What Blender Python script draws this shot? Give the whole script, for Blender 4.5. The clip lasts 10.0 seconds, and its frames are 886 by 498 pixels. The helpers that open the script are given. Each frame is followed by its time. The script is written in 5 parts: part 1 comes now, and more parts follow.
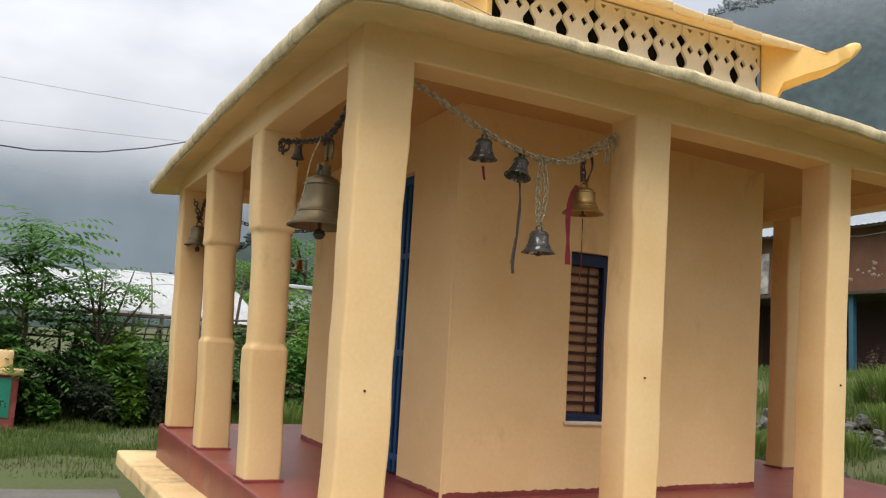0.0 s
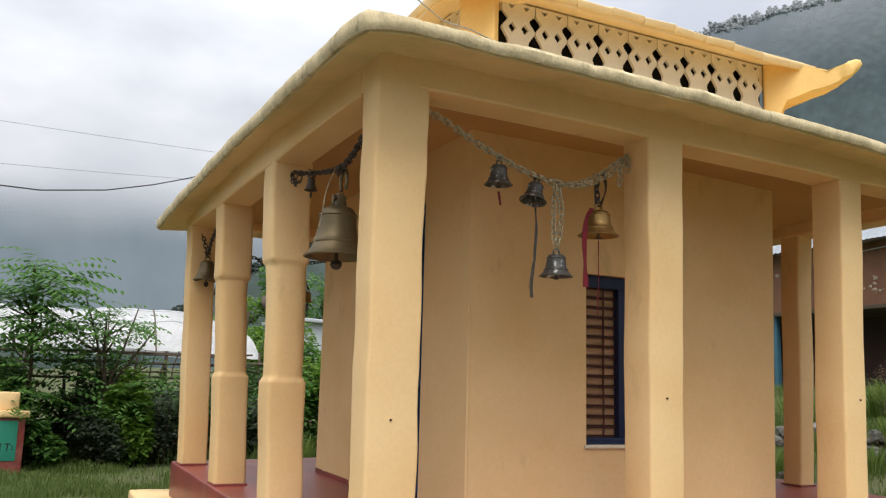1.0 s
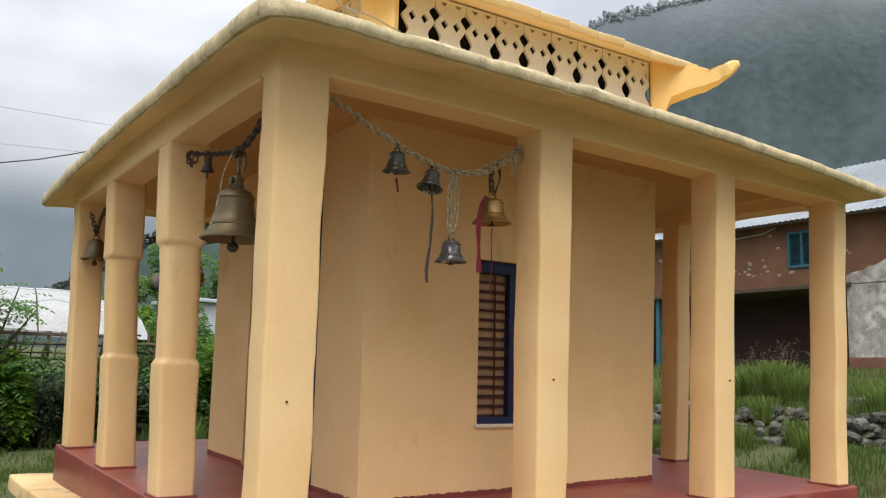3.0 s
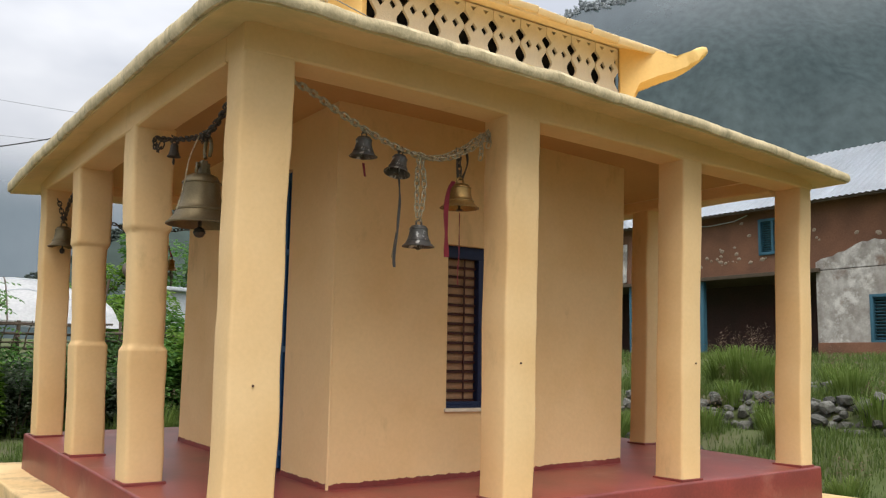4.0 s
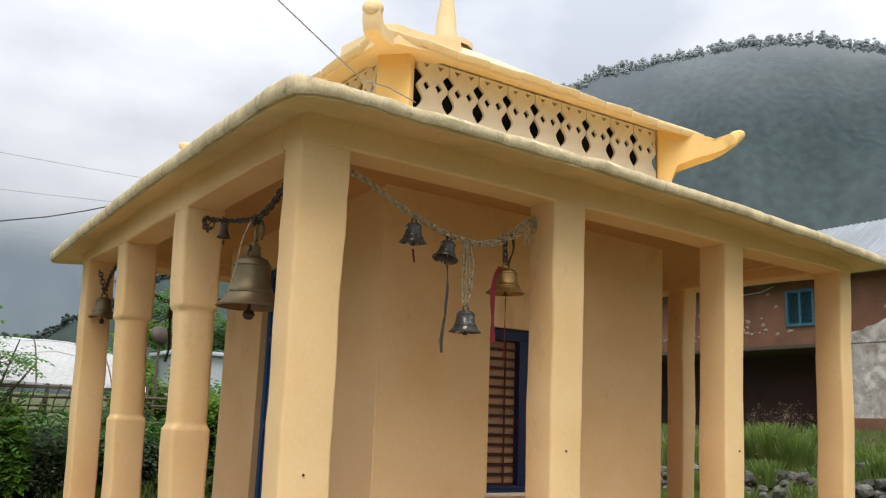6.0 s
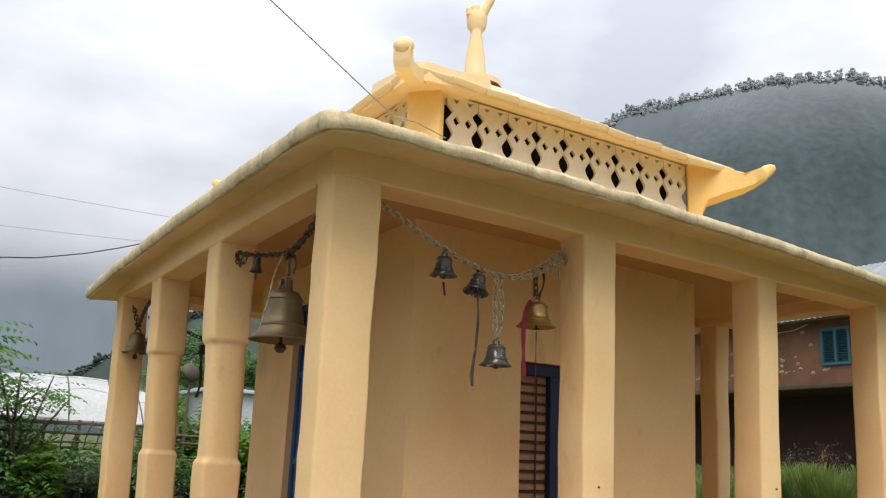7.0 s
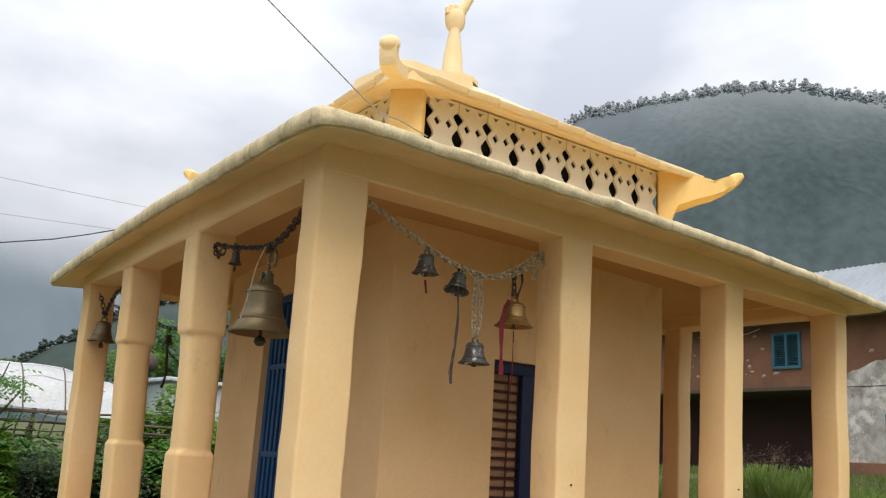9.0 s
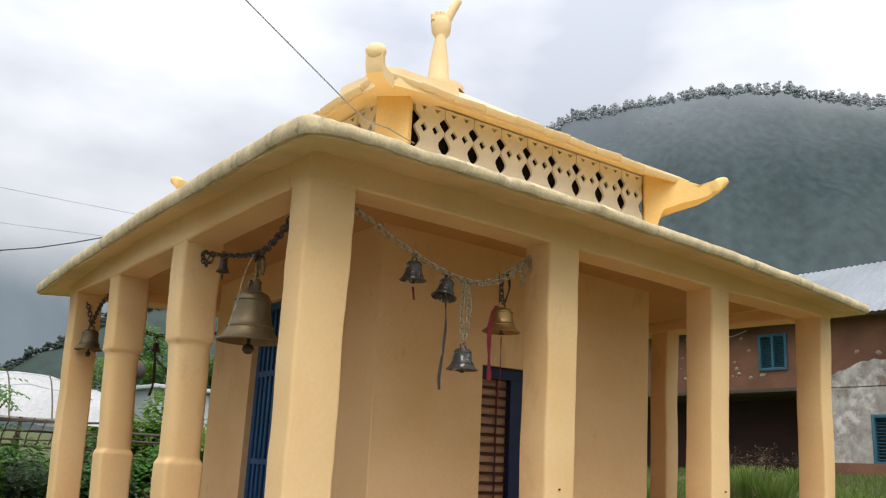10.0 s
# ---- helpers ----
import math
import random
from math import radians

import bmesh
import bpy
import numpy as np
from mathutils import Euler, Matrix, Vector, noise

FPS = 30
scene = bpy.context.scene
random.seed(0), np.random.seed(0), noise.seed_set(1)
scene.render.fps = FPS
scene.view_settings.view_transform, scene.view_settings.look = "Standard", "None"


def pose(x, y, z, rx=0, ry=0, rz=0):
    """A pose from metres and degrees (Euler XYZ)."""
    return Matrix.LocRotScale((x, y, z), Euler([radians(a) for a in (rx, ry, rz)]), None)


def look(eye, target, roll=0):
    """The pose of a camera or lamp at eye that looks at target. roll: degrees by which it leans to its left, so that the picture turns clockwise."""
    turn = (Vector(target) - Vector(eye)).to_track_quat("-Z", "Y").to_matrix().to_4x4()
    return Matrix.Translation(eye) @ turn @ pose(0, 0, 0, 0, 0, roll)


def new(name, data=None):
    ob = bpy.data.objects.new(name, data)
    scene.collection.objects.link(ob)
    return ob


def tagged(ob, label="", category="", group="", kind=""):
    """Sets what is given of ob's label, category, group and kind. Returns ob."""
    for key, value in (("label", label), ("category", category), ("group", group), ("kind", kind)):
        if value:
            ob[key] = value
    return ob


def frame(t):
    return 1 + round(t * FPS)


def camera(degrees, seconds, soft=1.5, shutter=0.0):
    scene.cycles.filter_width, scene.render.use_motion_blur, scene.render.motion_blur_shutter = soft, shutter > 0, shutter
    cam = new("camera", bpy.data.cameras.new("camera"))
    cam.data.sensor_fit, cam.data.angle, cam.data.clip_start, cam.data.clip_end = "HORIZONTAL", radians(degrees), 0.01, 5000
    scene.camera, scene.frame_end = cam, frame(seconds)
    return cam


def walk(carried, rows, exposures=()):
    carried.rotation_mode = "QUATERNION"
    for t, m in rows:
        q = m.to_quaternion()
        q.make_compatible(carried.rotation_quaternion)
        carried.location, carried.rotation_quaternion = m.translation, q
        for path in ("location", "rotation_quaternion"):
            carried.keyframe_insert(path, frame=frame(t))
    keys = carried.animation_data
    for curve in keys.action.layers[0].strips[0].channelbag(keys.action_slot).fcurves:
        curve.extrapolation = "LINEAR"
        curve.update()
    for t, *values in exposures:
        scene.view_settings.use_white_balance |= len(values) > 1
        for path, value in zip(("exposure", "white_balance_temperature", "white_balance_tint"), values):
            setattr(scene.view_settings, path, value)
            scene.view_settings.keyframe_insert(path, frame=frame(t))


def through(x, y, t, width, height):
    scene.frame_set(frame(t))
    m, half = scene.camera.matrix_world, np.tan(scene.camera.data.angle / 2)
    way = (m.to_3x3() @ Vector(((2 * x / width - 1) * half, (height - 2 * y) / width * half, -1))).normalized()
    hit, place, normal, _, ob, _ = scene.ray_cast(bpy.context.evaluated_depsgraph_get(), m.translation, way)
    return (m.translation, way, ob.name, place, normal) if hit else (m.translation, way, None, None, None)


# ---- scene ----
cam = camera(54.0, 10.0, soft=1.25)
PATH = [
    (0, (-1.687, -4.556, 1.358), (-0.801, -2.781, 1.614), 3.3),
    (0.5, (-1.733, -4.535, 1.352), (-0.865, -2.76, 1.662), 1.2),
    (1, (-1.819, -4.493, 1.337), (-0.93, -2.731, 1.659), 1.5),
    (1.5, (-1.871, -4.5, 1.386), (-0.892, -2.785, 1.703), 1.8),
    (2, (-1.897, -4.563, 1.379), (-0.856, -2.889, 1.712), 0.3),
    (2.5, (-1.899, -4.595, 1.36), (-0.825, -2.937, 1.671), 2.3),
    (3, (-1.892, -4.601, 1.351), (-0.792, -2.955, 1.634), 1.4),
    (3.2, (-1.879, -4.607, 1.349), (-0.762, -2.971, 1.625), 1.6),
    (4.3, (-1.845, -4.659, 1.313), (-0.692, -3.044, 1.569), 0.8),
    (4.5, (-1.864, -4.659, 1.338), (-0.714, -3.041, 1.588), 0.6),
    (5, (-1.896, -4.656, 1.366), (-0.77, -3.025, 1.636), 0.4),
    (5.5, (-2.003, -4.62, 1.433), (-0.907, -2.983, 1.777), 1.3),
    (5.7, (-2.036, -4.589, 1.488), (-0.934, -2.959, 1.848), 1.5),
    (6.8, (-2.069, -4.581, 1.445), (-1.019, -2.95, 1.932), 3.6),
    (7, (-2.074, -4.587, 1.438), (-1.044, -2.941, 1.917), 2.4),
    (7.5, (-2.177, -4.554, 1.421), (-1.151, -2.903, 1.89), 2.0),
    (8, (-2.251, -4.54, 1.435), (-1.194, -2.909, 1.907), 2.4),
    (8.5, (-2.261, -4.537, 1.434), (-1.174, -2.927, 1.909), 2.5),
    (9, (-2.258, -4.538, 1.437), (-1.142, -2.947, 1.91), 3.4),
    (9.5, (-2.264, -4.561, 1.447), (-1.131, -2.984, 1.928), 3.9),
    (10, (-2.275, -4.565, 1.449), (-1.138, -2.992, 1.932), 2.8),
]
walk(cam, [(t, look(eye, target, roll)) for t, eye, target, roll in PATH], exposures=[(0.0, 0.36), (10.0, 0.36)])

# ---- world and light ----
world = bpy.data.worlds.new("overcast")
scene.world = world
world.use_nodes = True
wn, wl = world.node_tree.nodes, world.node_tree.links
wn.clear()
w_out = wn.new("ShaderNodeOutputWorld")
w_bg = wn.new("ShaderNodeBackground")
w_sky = wn.new("ShaderNodeTexSky")
w_sky.sky_type, w_sky.sun_disc = "NISHITA", False
SUN_DIR = Vector((-0.38, -0.70, 1.45)).normalized()
w_sky.sun_elevation = math.asin(SUN_DIR.z)
w_sky.sun_rotation = math.atan2(SUN_DIR.x, SUN_DIR.y)
w_co = wn.new("ShaderNodeTexCoord")
w_map = wn.new("ShaderNodeMapping")
w_map.inputs["Scale"].default_value = (1.0, 1.0, 2.2)
w_noise = wn.new("ShaderNodeTexNoise")
w_noise.inputs["Scale"].default_value, w_noise.inputs["Detail"].default_value = 2.1, 5.0
w_ramp = wn.new("ShaderNodeValToRGB")
w_ramp.color_ramp.elements[0].position, w_ramp.color_ramp.elements[0].color = 0.36, (0.43, 0.455, 0.51, 1)
w_ramp.color_ramp.elements[1].position, w_ramp.color_ramp.elements[1].color = 0.62, (0.76, 0.765, 0.79, 1)
w_scale = wn.new("ShaderNodeMixRGB")
w_scale.blend_type = "MULTIPLY"
w_scale.inputs[0].default_value, w_scale.inputs[2].default_value = 1.0, (0.1, 0.1, 0.1, 1)
w_mix = wn.new("ShaderNodeMixRGB")
w_mix.inputs[0].default_value = 0.94
wl.new(w_co.outputs["Generated"], w_map.inputs["Vector"])
wl.new(w_map.outputs[0], w_noise.inputs["Vector"])
wl.new(w_noise.outputs["Fac"], w_ramp.inputs[0])
wl.new(w_sky.outputs[0], w_scale.inputs[1])
wl.new(w_scale.outputs[0], w_mix.inputs[1])
wl.new(w_ramp.outputs[0], w_mix.inputs[2])
wl.new(w_mix.outputs[0], w_bg.inputs["Color"])
w_sep = wn.new("ShaderNodeSeparateXYZ")
w_zen = wn.new("ShaderNodeMapRange")
w_zen.inputs["From Min"].default_value, w_zen.inputs["From Max"].default_value = 0.1, 0.9
w_zen.inputs["To Min"].default_value, w_zen.inputs["To Max"].default_value = 0.72, 2.2
wl.new(w_co.outputs["Generated"], w_sep.inputs[0])
wl.new(w_sep.outputs["Z"], w_zen.inputs["Value"])
wl.new(w_zen.outputs[0], w_bg.inputs["Strength"])
wl.new(w_bg.outputs[0], w_out.inputs["Surface"])

sun = new("sun", bpy.data.lights.new("sun", "SUN"))
sun.data.energy, sun.data.angle, sun.data.color = 2.0, radians(36), (1.0, 0.96, 0.9)
sun.matrix_world = look(SUN_DIR * 50, (0, 0, 0))


# ---- materials ----
def mat(name, base, dark=None, scale=3.0, fine=60.0, rough=0.8, bump=0.3, metal=0.0, mix=0.5, spread=0.0, spec=0.3, stretch=(1, 1, 1), grain=0.35):
    """A surface with broad stains, fine grain and relief; spread varies it from object to object."""
    m = bpy.data.materials.new(name)
    m.use_nodes = True
    n, l = m.node_tree.nodes, m.node_tree.links
    b = n["Principled BSDF"]
    b.inputs["Roughness"].default_value, b.inputs["Metallic"].default_value = rough, metal
    b.inputs["Specular IOR Level"].default_value = spec
    co = n.new("ShaderNodeTexCoord")
    mp = n.new("ShaderNodeMapping")
    mp.inputs["Scale"].default_value = stretch
    l.new(co.outputs["Object"], mp.inputs["Vector"])
    big, small = n.new("ShaderNodeTexNoise"), n.new("ShaderNodeTexNoise")
    big.inputs["Scale"].default_value, big.inputs["Detail"].default_value = scale, 6
    small.inputs["Scale"].default_value, small.inputs["Detail"].default_value = fine, 3
    for t in (big, small):
        l.new(mp.outputs[0], t.inputs["Vector"])
    ramp = n.new("ShaderNodeMapRange")
    ramp.inputs["From Min"].default_value, ramp.inputs["From Max"].default_value = 0.35, 0.7
    ramp.inputs["To Max"].default_value = mix
    l.new(big.outputs["Fac"], ramp.inputs["Value"])
    c1 = n.new("ShaderNodeMixRGB")
    c1.inputs[1].default_value = (*base, 1)
    c1.inputs[2].default_value = (*(dark or [c * 0.7 for c in base]), 1)
    l.new(ramp.outputs[0], c1.inputs[0])
    c2 = n.new("ShaderNodeMixRGB")
    c2.blend_type = "MULTIPLY"
    c2.inputs[0].default_value = grain
    l.new(c1.outputs[0], c2.inputs[1])
    g = n.new("ShaderNodeMapRange")
    g.inputs["From Min"].default_value, g.inputs["From Max"].default_value = 0.3, 0.7
    g.inputs["To Min"].default_value, g.inputs["To Max"].default_value = 0.65, 1.2
    l.new(small.outputs["Fac"], g.inputs["Value"])
    l.new(g.outputs[0], c2.inputs[2])
    last = c2.outputs[0]
    if spread:
        info = n.new("ShaderNodeObjectInfo")
        hsv = n.new("ShaderNodeHueSaturation")
        v = n.new("ShaderNodeMapRange")
        v.inputs["To Min"].default_value, v.inputs["To Max"].default_value = 1 - spread, 1 + spread
        l.new(info.outputs["Random"], v.inputs["Value"])
        l.new(v.outputs[0], hsv.inputs["Value"])
        l.new(last, hsv.inputs["Color"])
        last = hsv.outputs[0]
    l.new(last, b.inputs["Base Color"])
    bp = n.new("ShaderNodeBump")
    bp.inputs["Strength"].default_value, bp.inputs["Distance"].default_value = bump, 0.01
    l.new(small.outputs["Fac"], bp.inputs["Height"])
    l.new(bp.outputs[0], b.inputs["Normal"])
    return m


def dirty(m, colour, lo, hi, share_of, scale, stretch=(1, 1, 1)):
    """Adds ragged blotches and scuffs of another colour over a material."""
    n, l = m.node_tree.nodes, m.node_tree.links
    b = n["Principled BSDF"]
    old = b.inputs["Base Color"].links[0].from_socket
    co = n.new("ShaderNodeTexCoord")
    mp = n.new("ShaderNodeMapping")
    mp.inputs["Scale"].default_value = stretch
    l.new(co.outputs["Object"], mp.inputs["Vector"])
    ns = n.new("ShaderNodeTexNoise")
    ns.inputs["Scale"].default_value, ns.inputs["Detail"].default_value, ns.inputs["Roughness"].default_value = scale, 9, 0.68
    l.new(mp.outputs[0], ns.inputs["Vector"])
    mr = n.new("ShaderNodeMapRange")
    mr.inputs["From Min"].default_value, mr.inputs["From Max"].default_value, mr.inputs["To Max"].default_value = lo, hi, share_of
    l.new(ns.outputs["Fac"], mr.inputs["Value"])
    mx = n.new("ShaderNodeMixRGB")
    mx.inputs[2].default_value = (*colour, 1)
    l.new(mr.outputs[0], mx.inputs[0])
    l.new(old, mx.inputs[1])
    l.new(mx.outputs[0], b.inputs["Base Color"])
    return m


def leaf_mat(name, a, b2, rough=0.55):
    m = bpy.data.materials.new(name)
    m.use_nodes = True
    n, l = m.node_tree.nodes, m.node_tree.links
    b = n["Principled BSDF"]
    b.inputs["Roughness"].default_value = rough
    b.inputs["Specular IOR Level"].default_value = 0.25
    geo = n.new("ShaderNodeNewGeometry")
    ramp = n.new("ShaderNodeMixRGB")
    ramp.inputs[1].default_value, ramp.inputs[2].default_value = (*a, 1), (*b2, 1)
    l.new(geo.outputs["Random Per Island"], ramp.inputs[0])
    l.new(ramp.outputs[0], b.inputs["Base Color"])
    tr = n.new("ShaderNodeBsdfTranslucent")
    l.new(ramp.outputs[0], tr.inputs["Color"])
    mx = n.new("ShaderNodeMixShader")
    mx.inputs[0].default_value = 0.5
    l.new(b.outputs[0], mx.inputs[1])
    l.new(tr.outputs[0], mx.inputs[2])
    l.new(mx.outputs[0], n["Material Output"].inputs["Surface"])
    return m


def haze_painted_hill(name, col, col2, z0, z1, top, low=0.0, cell=0.28, bearing=52, through=0.0):
    """Forest with haze painted into its colours; between heights z0 and z1 it turns see-through by the share top, as in
    cloud.
    """
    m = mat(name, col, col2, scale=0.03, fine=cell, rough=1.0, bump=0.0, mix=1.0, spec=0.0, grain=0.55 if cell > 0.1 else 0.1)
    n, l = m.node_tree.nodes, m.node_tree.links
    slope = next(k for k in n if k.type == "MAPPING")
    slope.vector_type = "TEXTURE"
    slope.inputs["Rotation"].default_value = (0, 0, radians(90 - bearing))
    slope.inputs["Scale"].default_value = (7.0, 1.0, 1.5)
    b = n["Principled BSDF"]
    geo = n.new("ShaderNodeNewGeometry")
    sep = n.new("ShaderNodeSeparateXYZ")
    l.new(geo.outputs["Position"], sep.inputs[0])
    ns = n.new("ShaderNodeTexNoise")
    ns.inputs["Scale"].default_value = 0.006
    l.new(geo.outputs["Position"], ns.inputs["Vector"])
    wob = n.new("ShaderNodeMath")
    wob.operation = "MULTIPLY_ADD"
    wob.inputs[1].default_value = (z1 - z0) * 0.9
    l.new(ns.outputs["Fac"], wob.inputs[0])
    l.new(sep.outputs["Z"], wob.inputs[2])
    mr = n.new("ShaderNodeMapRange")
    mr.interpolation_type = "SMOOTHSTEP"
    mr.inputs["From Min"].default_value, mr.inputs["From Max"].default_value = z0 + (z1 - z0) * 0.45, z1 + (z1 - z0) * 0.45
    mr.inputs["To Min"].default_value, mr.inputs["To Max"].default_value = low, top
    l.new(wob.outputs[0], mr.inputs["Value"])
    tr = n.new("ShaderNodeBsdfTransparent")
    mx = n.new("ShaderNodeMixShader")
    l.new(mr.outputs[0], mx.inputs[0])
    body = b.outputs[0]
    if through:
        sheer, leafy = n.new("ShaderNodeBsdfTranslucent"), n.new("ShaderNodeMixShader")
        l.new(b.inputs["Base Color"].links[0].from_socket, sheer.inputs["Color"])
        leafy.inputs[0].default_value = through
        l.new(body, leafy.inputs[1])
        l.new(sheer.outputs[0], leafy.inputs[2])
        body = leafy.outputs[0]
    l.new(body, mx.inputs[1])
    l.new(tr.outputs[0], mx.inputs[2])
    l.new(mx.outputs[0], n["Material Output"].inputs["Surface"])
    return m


YELLOW = mat("yellow_paint", (0.84, 0.585, 0.30), (0.75, 0.47, 0.20), scale=1.3, fine=35, rough=0.72, bump=0.10, mix=0.7, grain=0.08)
dirty(YELLOW, (0.42, 0.27, 0.12), 0.60, 0.78, 0.55, 2.3, (1, 1, 0.45))
SLAB = mat("mildewed_yellow_paint", (0.80, 0.60, 0.31), (0.66, 0.50, 0.24), scale=1.1, fine=35, rough=0.78, bump=0.12, mix=0.8, grain=0.08)
dirty(SLAB, (0.40, 0.36, 0.17), 0.46, 0.72, 0.55, 1.1)
APRON = dirty(mat("trodden_yellow_paint", (0.74, 0.53, 0.27), (0.60, 0.40, 0.18), scale=1.5, fine=30, rough=0.85, bump=0.25, mix=0.8, grain=0.15), (0.24, 0.17, 0.10), 0.50, 0.70, 0.8, 2.6)
# Deeper ochre than the walls: the ceiling's shade is put into this colour.
CEILING = mat("shade_deepened_ochre_plaster", (0.58, 0.345, 0.135), (0.48, 0.27, 0.10), scale=0.9, fine=30, rough=0.85, bump=0.12, mix=0.9, grain=0.1)
BRIGHT = mat("bright_yellow_paint", (0.88, 0.60, 0.23), (0.80, 0.50, 0.17), scale=2, fine=40, rough=0.7, bump=0.12, mix=0.6, grain=0.1)
CREAM = mat("cream_yellow_paint", (0.88, 0.69, 0.42), (0.82, 0.58, 0.27), scale=2.5, fine=40, rough=0.75, bump=0.15, mix=0.7, grain=0.12)
# Mud plaster with the open ground floor's shade painted into its dark colour.
RECESS_SHADE = mat("shade_dark_mud_plaster", (0.055, 0.042, 0.036), (0.09, 0.045, 0.04), scale=0.8, fine=20, rough=0.95, bump=0.3, mix=0.9)
PALESTONE = mat("pale_bare_stone", (0.42, 0.34, 0.26), (0.28, 0.20, 0.14), scale=5, fine=30, rough=0.95, bump=0.4)
LIP = mat("weathered_render", (0.74, 0.61, 0.38), (0.42, 0.34, 0.20), scale=5, fine=38, rough=0.95, bump=0.5, mix=0.8, stretch=(1.6, 1.6, 0.9))
dirty(LIP, (0.15, 0.14, 0.09), 0.54, 0.68, 0.6, 6.0, (1.5, 1.5, 0.5))
LATTICE = mat("cream_concrete", (0.76, 0.66, 0.51), (0.56, 0.47, 0.35), scale=5, fine=60, rough=0.9, bump=0.3, grain=0.15)
RED = mat("red_oxide_cement", (0.27, 0.055, 0.045), (0.17, 0.04, 0.035), scale=2.2, fine=40, rough=0.38, bump=0.1, mix=0.9, spec=0.5)
dirty(RED, (0.40, 0.21, 0.16), 0.56, 0.72, 0.5, 1.7)
BLUE = mat("blue_enamel", (0.02, 0.09, 0.22), (0.015, 0.06, 0.15), scale=4, fine=50, rough=0.45, bump=0.15)
DARKBLUE = mat("dark_blue_paint", (0.012, 0.02, 0.06), (0.02, 0.03, 0.08), scale=6, fine=50, rough=0.5, bump=0.15)
SLAT = mat("brown_slat_wood", (0.42, 0.235, 0.125), (0.28, 0.15, 0.08), scale=5, fine=60, rough=0.7, bump=0.3, spread=0.12)
BAR = mat("rusty_bar", (0.07, 0.02, 0.015), (0.04, 0.015, 0.012), scale=20, fine=90, rough=0.7, bump=0.3)
BRONZE = mat("aged_bronze", (0.20, 0.155, 0.085), (0.11, 0.09, 0.055), scale=9, fine=80, rough=0.48, bump=0.15, metal=0.75)
BRASS = mat("dull_brass", (0.33, 0.205, 0.07), (0.17, 0.10, 0.045), scale=12, fine=70, rough=0.4, bump=0.1, metal=0.85)
IRON = mat("grey_cast_metal", (0.085, 0.08, 0.075), (0.20, 0.19, 0.17), scale=22, fine=80, rough=0.5, bump=0.3, metal=0.5, mix=0.5)
dirty(IRON, (0.62, 0.60, 0.56), 0.555, 0.60, 0.9, 17.0)
CHAIN = mat("dull_galvanised_chain", (0.66, 0.57, 0.39), (0.24, 0.19, 0.12), scale=34, fine=90, rough=0.45, bump=0.2, metal=0.3, mix=0.9)
DARKCHAIN = mat("dark_iron_chain", (0.10, 0.08, 0.065), (0.06, 0.05, 0.045), scale=30, fine=90, rough=0.6, bump=0.2, metal=0.5)
REDCLOTH = mat("dark_red_cloth", (0.20, 0.02, 0.03), (0.12, 0.015, 0.02), scale=20, fine=200, rough=0.95, bump=0.2)
GREYCLOTH = mat("grey_cloth_strip", (0.085, 0.075, 0.07), (0.05, 0.045, 0.045), scale=20, fine=200, rough=0.95, bump=0.2)
# Near-black for painted shade behind openings, and for the plaque's strokes.
DARK = mat("painted_shade_and_ink", (0.02, 0.017, 0.014), (0.03, 0.025, 0.02), rough=0.95, bump=0.1)
MUD = mat("red_mud_plaster", (0.235, 0.115, 0.068), (0.145, 0.075, 0.048), scale=1.4, fine=25, rough=0.95, bump=0.5, mix=0.9)
GREYPLASTER = mat("flaking_grey_plaster", (0.50, 0.47, 0.43), (0.24, 0.21, 0.18), scale=2.6, fine=18, rough=0.95, bump=0.6, mix=1.0)
dirty(GREYPLASTER, (0.72, 0.69, 0.64), 0.50, 0.60, 0.8, 1.6)
dirty(GREYPLASTER, (0.20, 0.13, 0.09), 0.60, 0.68, 0.8, 1.1)
TIN = mat("corrugated_tin", (0.62, 0.66, 0.70), (0.48, 0.50, 0.52), scale=0.8, fine=20, rough=0.5, bump=0.1, metal=0.3)
HOUSEBLUE = mat("faded_blue_shutter", (0.05, 0.145, 0.20), (0.035, 0.10, 0.15), scale=4, fine=40, rough=0.6, bump=0.2)
STONE = mat("grey_field_stone", (0.155, 0.15, 0.135), (0.06, 0.065, 0.05), scale=2, fine=40, rough=0.95, bump=0.6, mix=0.9, spread=0.45)
GROUND = mat("grassy_soil", (0.075, 0.10, 0.03), (0.10, 0.085, 0.05), scale=0.9, fine=14, rough=1.0, bump=0.8, mix=0.7)
PATH_MAT = mat("worn_concrete_path", (0.155, 0.145, 0.125), (0.075, 0.08, 0.06), scale=1.2, fine=30, rough=0.95, bump=0.4, mix=0.9)
BARK = mat("brown_bark", (0.10, 0.075, 0.05), (0.055, 0.045, 0.035), scale=9, fine=50, rough=0.95, bump=0.6)
BAMBOO = mat("weathered_bamboo", (0.13, 0.10, 0.075), (0.06, 0.05, 0.045), scale=5, fine=60, rough=0.85, bump=0.3, spread=0.25)
PLASTIC = mat("white_polythene_sheet", (0.80, 0.80, 0.80), (0.64, 0.65, 0.65), scale=1.2, fine=16, rough=0.42, bump=0.5, mix=0.7)
GREEN = mat("green_plaque_paint", (0.03, 0.26, 0.17), (0.02, 0.18, 0.13), scale=4, fine=50, rough=0.6, bump=0.15)
PALEWIRE = mat("grey_power_line", (0.30, 0.31, 0.33), rough=0.6, bump=0.0)
WIRE = mat("black_cable", (0.03, 0.03, 0.03), rough=0.6, bump=0.0)
LEAF = leaf_mat("fresh_green_leaf", (0.065, 0.17, 0.035), (0.15, 0.29, 0.07))
